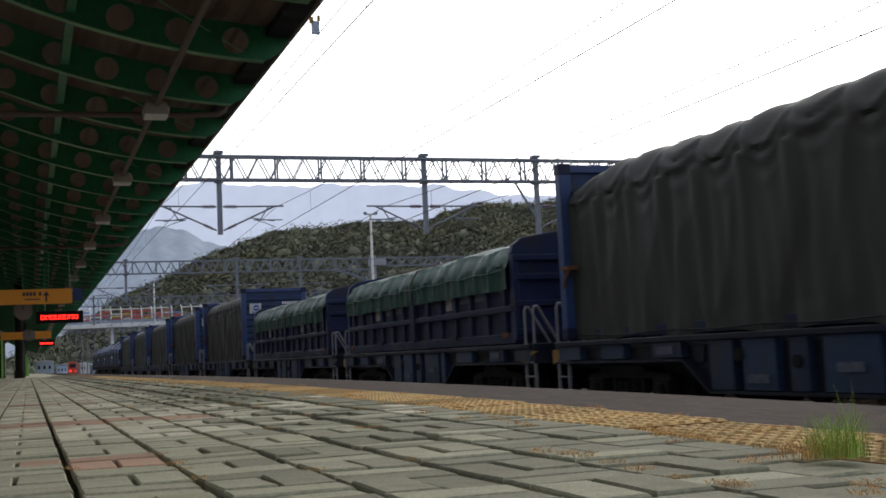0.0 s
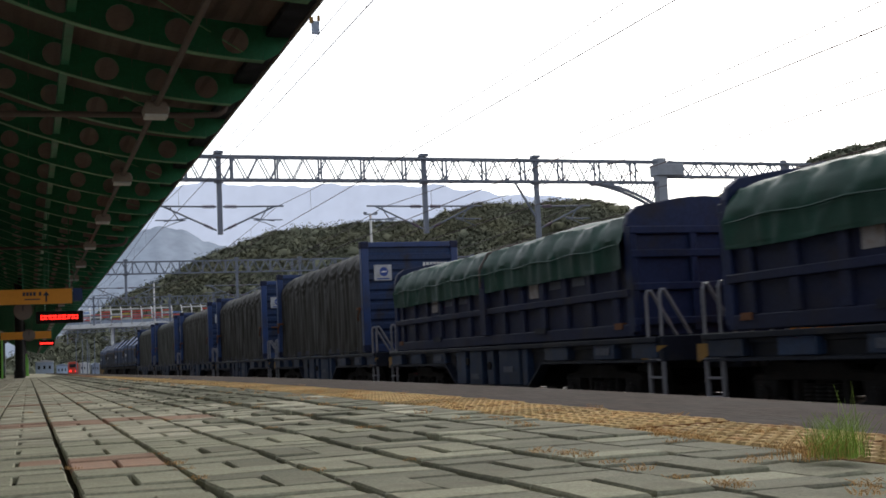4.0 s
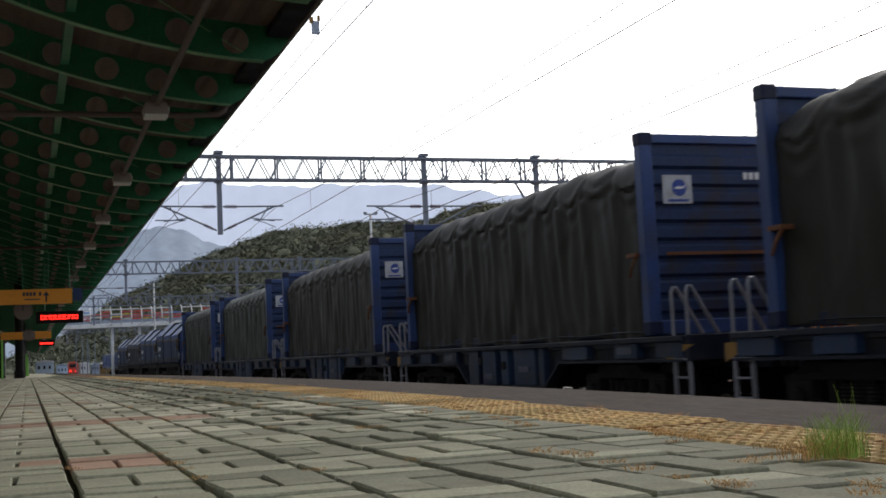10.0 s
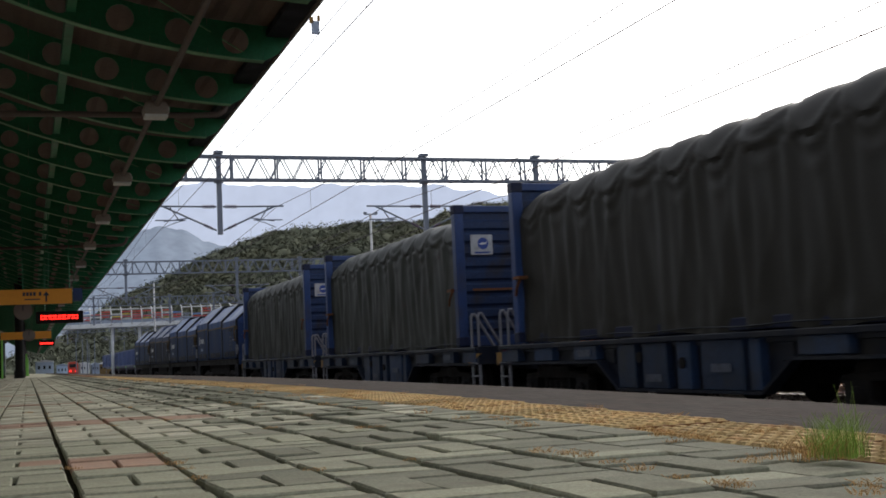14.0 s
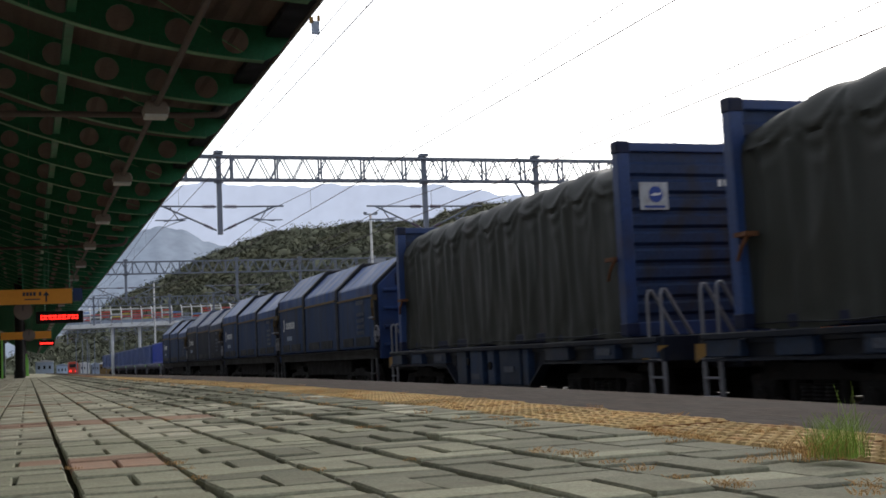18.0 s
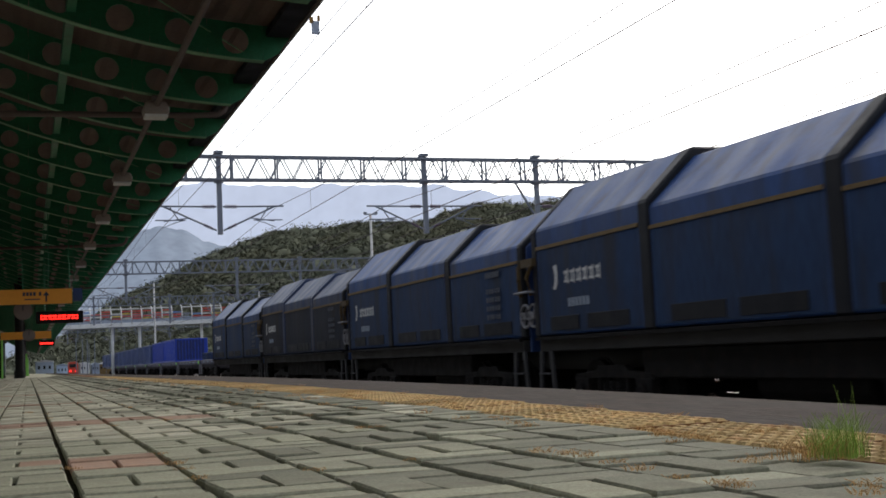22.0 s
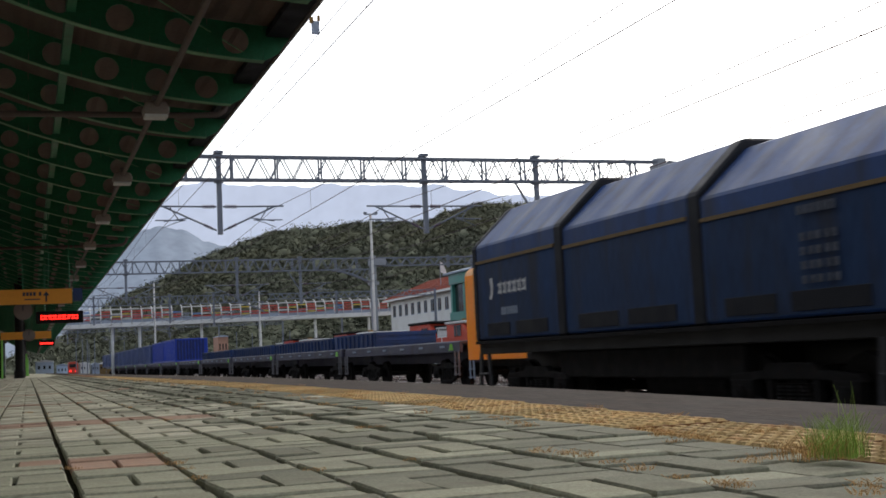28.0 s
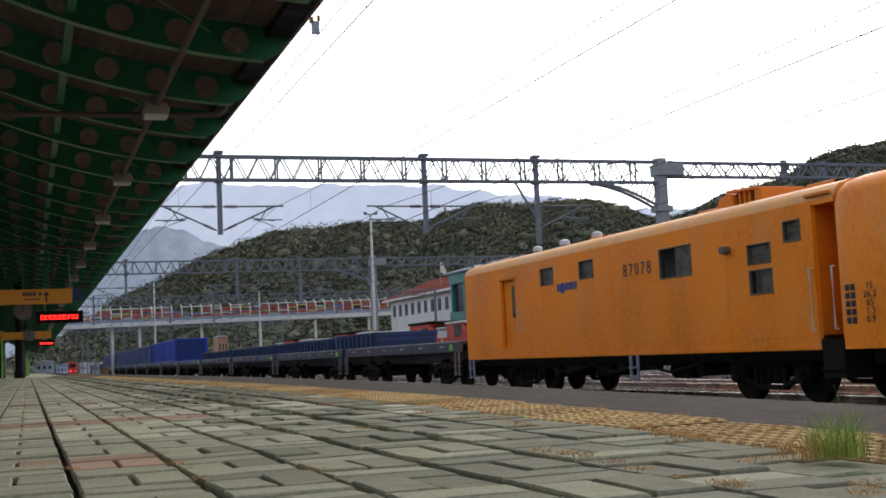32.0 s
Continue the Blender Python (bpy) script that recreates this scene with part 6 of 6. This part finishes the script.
gt = thing("grass_tuft", "green grass tuft growing in the platform's tactile strip", "grass tuft", pose(1.47, 1.90, 0))
b1 = tuft("blade_clump", 0, 0, 340, .10, .12, m_grass, "fresh green blades", .6, 3, gt)
b2 = tuft("straw_clump", -.05, .02, 150, .05, .16, m_drygrass, "straw-coloured dry blades", .8, 4, gt)
b3 = tuft("stalk_clump", 0.02, 0, 12, .17, .06, m_grass, "thin tall stalks", .35, 5, gt)
random.seed(17)
spots = [(random.uniform(1.30, 1.92), 2.4 + 22 * random.random() ** 1.4, random.uniform(.010, .026)) for _ in range(150)]
spots += [(.092 + .235 * random.randrange(0, 7), random.uniform(1.7, 9), random.uniform(.006, .014)) for _ in range(34)]
clumps = [(1.06, 2.40, .020), (1.08, 2.3, .018), (1.09, 2.23, .022), (1.08, 2.09, .014), (1.06, 1.95, .018), (1.50, 2.62, .026), (1.51, 2.53, .028), (1.51, 2.44, .024), (1.05, 1.79, .012), (1.06, 1.67, .018), (1.06, 1.63, .018),
          (1.29, 1.94, .022), (1.37, 2.0, .018), (1.25, 1.55, .022), (1.18, 1.47, .02), (.99, 3.61, .012), (1.25, 5.17, .018), (1.09, 5.85, .014), (0.0, 7.27, .014), (1.50, 2.17, .03), (1.49, 2.08, .028), (1.47, 1.96, .03)]
weeds = Shape()
for i, (x, y, h) in enumerate(spots):
    blades(weeds, x, y, rise(x, y) + .002, 34, h * .9, .05 + h, 1.2, 100 + i)
for i, (x, y, h) in enumerate(clumps):
    blades(weeds, x, y, rise(x, y) + .002, 40, h * .75, .04 + 1.2 * h, 1.5, 400 + i)
tagged(leafy("dry_weeds", weeds, m_drygrass), "small dry brown weeds in the paving joints", "weeds", kind="stuff")

# ------------------------------------------------------------------ motion of the train
def motions():
    times = [0.5 * i for i in range(65)]
    for ob, u, z in train:
        walk(ob, [(t, pose(LANE, u - travelled(t), z)) for t in times])
    steps = [32 * i / 256 for i in range(257)]
    spin = [(t, math.degrees(travelled(t) / WHEEL_R)) for t in steps]
    for ob in turning:
        c = ob.matrix_local.translation.copy()
        walk(ob, [(t, pose(c.x, c.y, c.z, a % 360)) for t, a in spin])


# ------------------------------------------------------------------ paving, tactile strip
LANE0, PITCH_P = .087, .239
GAP = .009
brick_mesh = {}


def brick(w, l, variant):
    key = (w, l, variant)
    if key not in brick_mesh:
        random.seed(variant * 7 + int(w * 1000))
        c = .004
        a, b = w / 2 - GAP / 2, l / 2 - GAP / 2
        j = [random.uniform(-.002, .002) for _ in range(8)]
        low = [(-a, -b, -.05), (a, -b, -.05), (a, b, -.05), (-a, b, -.05)]
        mid = [(-a + j[0], -b + j[1], -c), (a + j[2], -b + j[3], -c), (a + j[4], b + j[5], -c), (-a + j[6], b + j[7], -c)]
        top = [(x - c * (1 if x > 0 else -1), y - c * (1 if y > 0 else -1), 0) for x, y, z in mid]
        f = [(8, 9, 10, 11)] + [(k, (k + 1) % 4, 4 + (k + 1) % 4, 4 + k) for k in range(4)] + [(4 + k, 4 + (k + 1) % 4, 8 + (k + 1) % 4, 8 + k) for k in range(4)]
        brick_mesh[key] = (low + mid + top, f)
    return brick_mesh[key]


def is_red(x, y):
    return (5.4 < y < 5.85 and x < .75) or (8.9 < y < 9.2 and x < .4) or (3.06 < y < 3.3 and -.02 < x < .36) or (13 < y < 13.5 and x < 1)


pav = thing("paving", "grey-green concrete block paving laid in a basket weave, with dark open joints", "paving", kind="structure")
near_mesh = {}
far_paving, far_red, far_grime = Shape(), Shape(), Shape()
count = 0
random.seed(77)
for li in range(-22, 6):
    x0 = LANE0 + li * PITCH_P
    if x0 + PITCH_P > 1.53:
        continue
    row = 0
    y = -9.08 + PITCH_P / 2 + {-1: .154, 0: .438, 1: .168, 2: .396, 3: .088, 4: .286}.get(li, .17 if li % 2 else .41)
    while y < 60:
        if y > 25 and li < -6:
            break
        pieces = ([(x0 + PITCH_P * .25 + .002, y + PITCH_P / 2, PITCH_P / 2 - .004, PITCH_P), (x0 + PITCH_P * .75 - .002, y + PITCH_P / 2, PITCH_P / 2 - .004, PITCH_P)],
                  [(x0 + PITCH_P / 2, y + PITCH_P * .25, PITCH_P - .008, PITCH_P / 2), (x0 + PITCH_P / 2, y + PITCH_P * .75, PITCH_P - .008, PITCH_P / 2)])[row % 2]
        for bx, by, w, l in pieces:
            zz = rise(bx, by) + random.uniform(-.0035, .0035)
            near = 1.55 < by < 4.2 and bx > -.30 + .02 * by and count < 300
            red = is_red(bx, by)
            grimy = not red and random.random() < min(max((bx - .35) / .8, 0), 1.0) * (.75 + .9 * noise.noise(Vector((bx * 2, by * .8, 4))))
            if near:
                key = (w, l, random.randrange(4), red, grimy)
                if key not in near_mesh:
                    v, f = brick(*key[:3])
                    near_mesh[key] = bpy.data.meshes.new("paver")
                    near_mesh[key].from_pydata(v, [], f)
                    near_mesh[key].materials.append(m_paver_red if red else m_paver_dark if grimy else m_paver)
                ob = new("paver", near_mesh[key])
                ob.parent = pav
                ob.location = (bx, by, zz)
                ob.rotation_euler = (random.gauss(0, .008), random.gauss(0, .008), random.gauss(0, .008))
                count += 1
            else:
                v, f = brick(w, l, random.randrange(4))
                t1, t2 = random.gauss(0, .008), random.gauss(0, .008)
                (far_red if red else far_grime if grimy else far_paving).add([(bx + q[0], by + q[1], zz + q[2] + q[0] * t1 + q[1] * t2) for q in v], f)
        y += PITCH_P
        row += 1
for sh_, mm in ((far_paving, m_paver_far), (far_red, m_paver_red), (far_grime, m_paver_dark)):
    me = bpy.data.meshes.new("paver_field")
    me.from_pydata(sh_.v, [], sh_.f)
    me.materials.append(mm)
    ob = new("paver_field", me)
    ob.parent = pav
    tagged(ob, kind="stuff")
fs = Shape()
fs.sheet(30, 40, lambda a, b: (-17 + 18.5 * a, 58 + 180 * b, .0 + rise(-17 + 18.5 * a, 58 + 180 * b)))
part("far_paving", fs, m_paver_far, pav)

TL = .36
tb = Shape()
tb.box(-.178, .178, -.178, .178, -.05, 0)
for i in range(7):
    x = -.155 + i * .0517
    for q in range(6):
        y = -.15 + q * .06
        v = [(x + sx * .017, y + sy * .024, .0) for sx, sy in ((-1, -1), (1, -1), (1, 1), (-1, 1))] + [(x + sx * .010, y + sy * .016, .007) for sx, sy in ((-1, -1), (1, -1), (1, 1), (-1, 1))]
        tb.add(v, [(4, 5, 6, 7)] + [(k, (k + 1) % 4, 4 + (k + 1) % 4, 4 + k) for k in range(4)])
tact_mesh = finish("tactile_block", tb, m_tactile)
tact_mesh.materials.append(m_tactbase)
for fc in tact_mesh.polygons:
    fc.material_index = 1 if max(tact_mesh.vertices[k].co.z for k in fc.vertices) < .001 else 0
tact = thing("tactile_strip", "worn yellow tactile warning blocks along the platform edge", "tactile paving", kind="structure")
random.seed(5)
far_t = Shape()
for i in range(175):
    y = .2 + TL * (i - 25)
    z = rise(1.7, y) + random.uniform(-.002, .002)
    if 24 < i < 115:
        ob = part("tactile_block", tact_mesh, m_tactile, tact)
        ob.location = (1.7025, y, z)
    else:
        far_t.box(1.525, 1.88, y - .178, y + .178, -.05, z + .004)
tagged(part("tactile_field", far_t, m_tactbase, tact), kind="stuff")

motions()
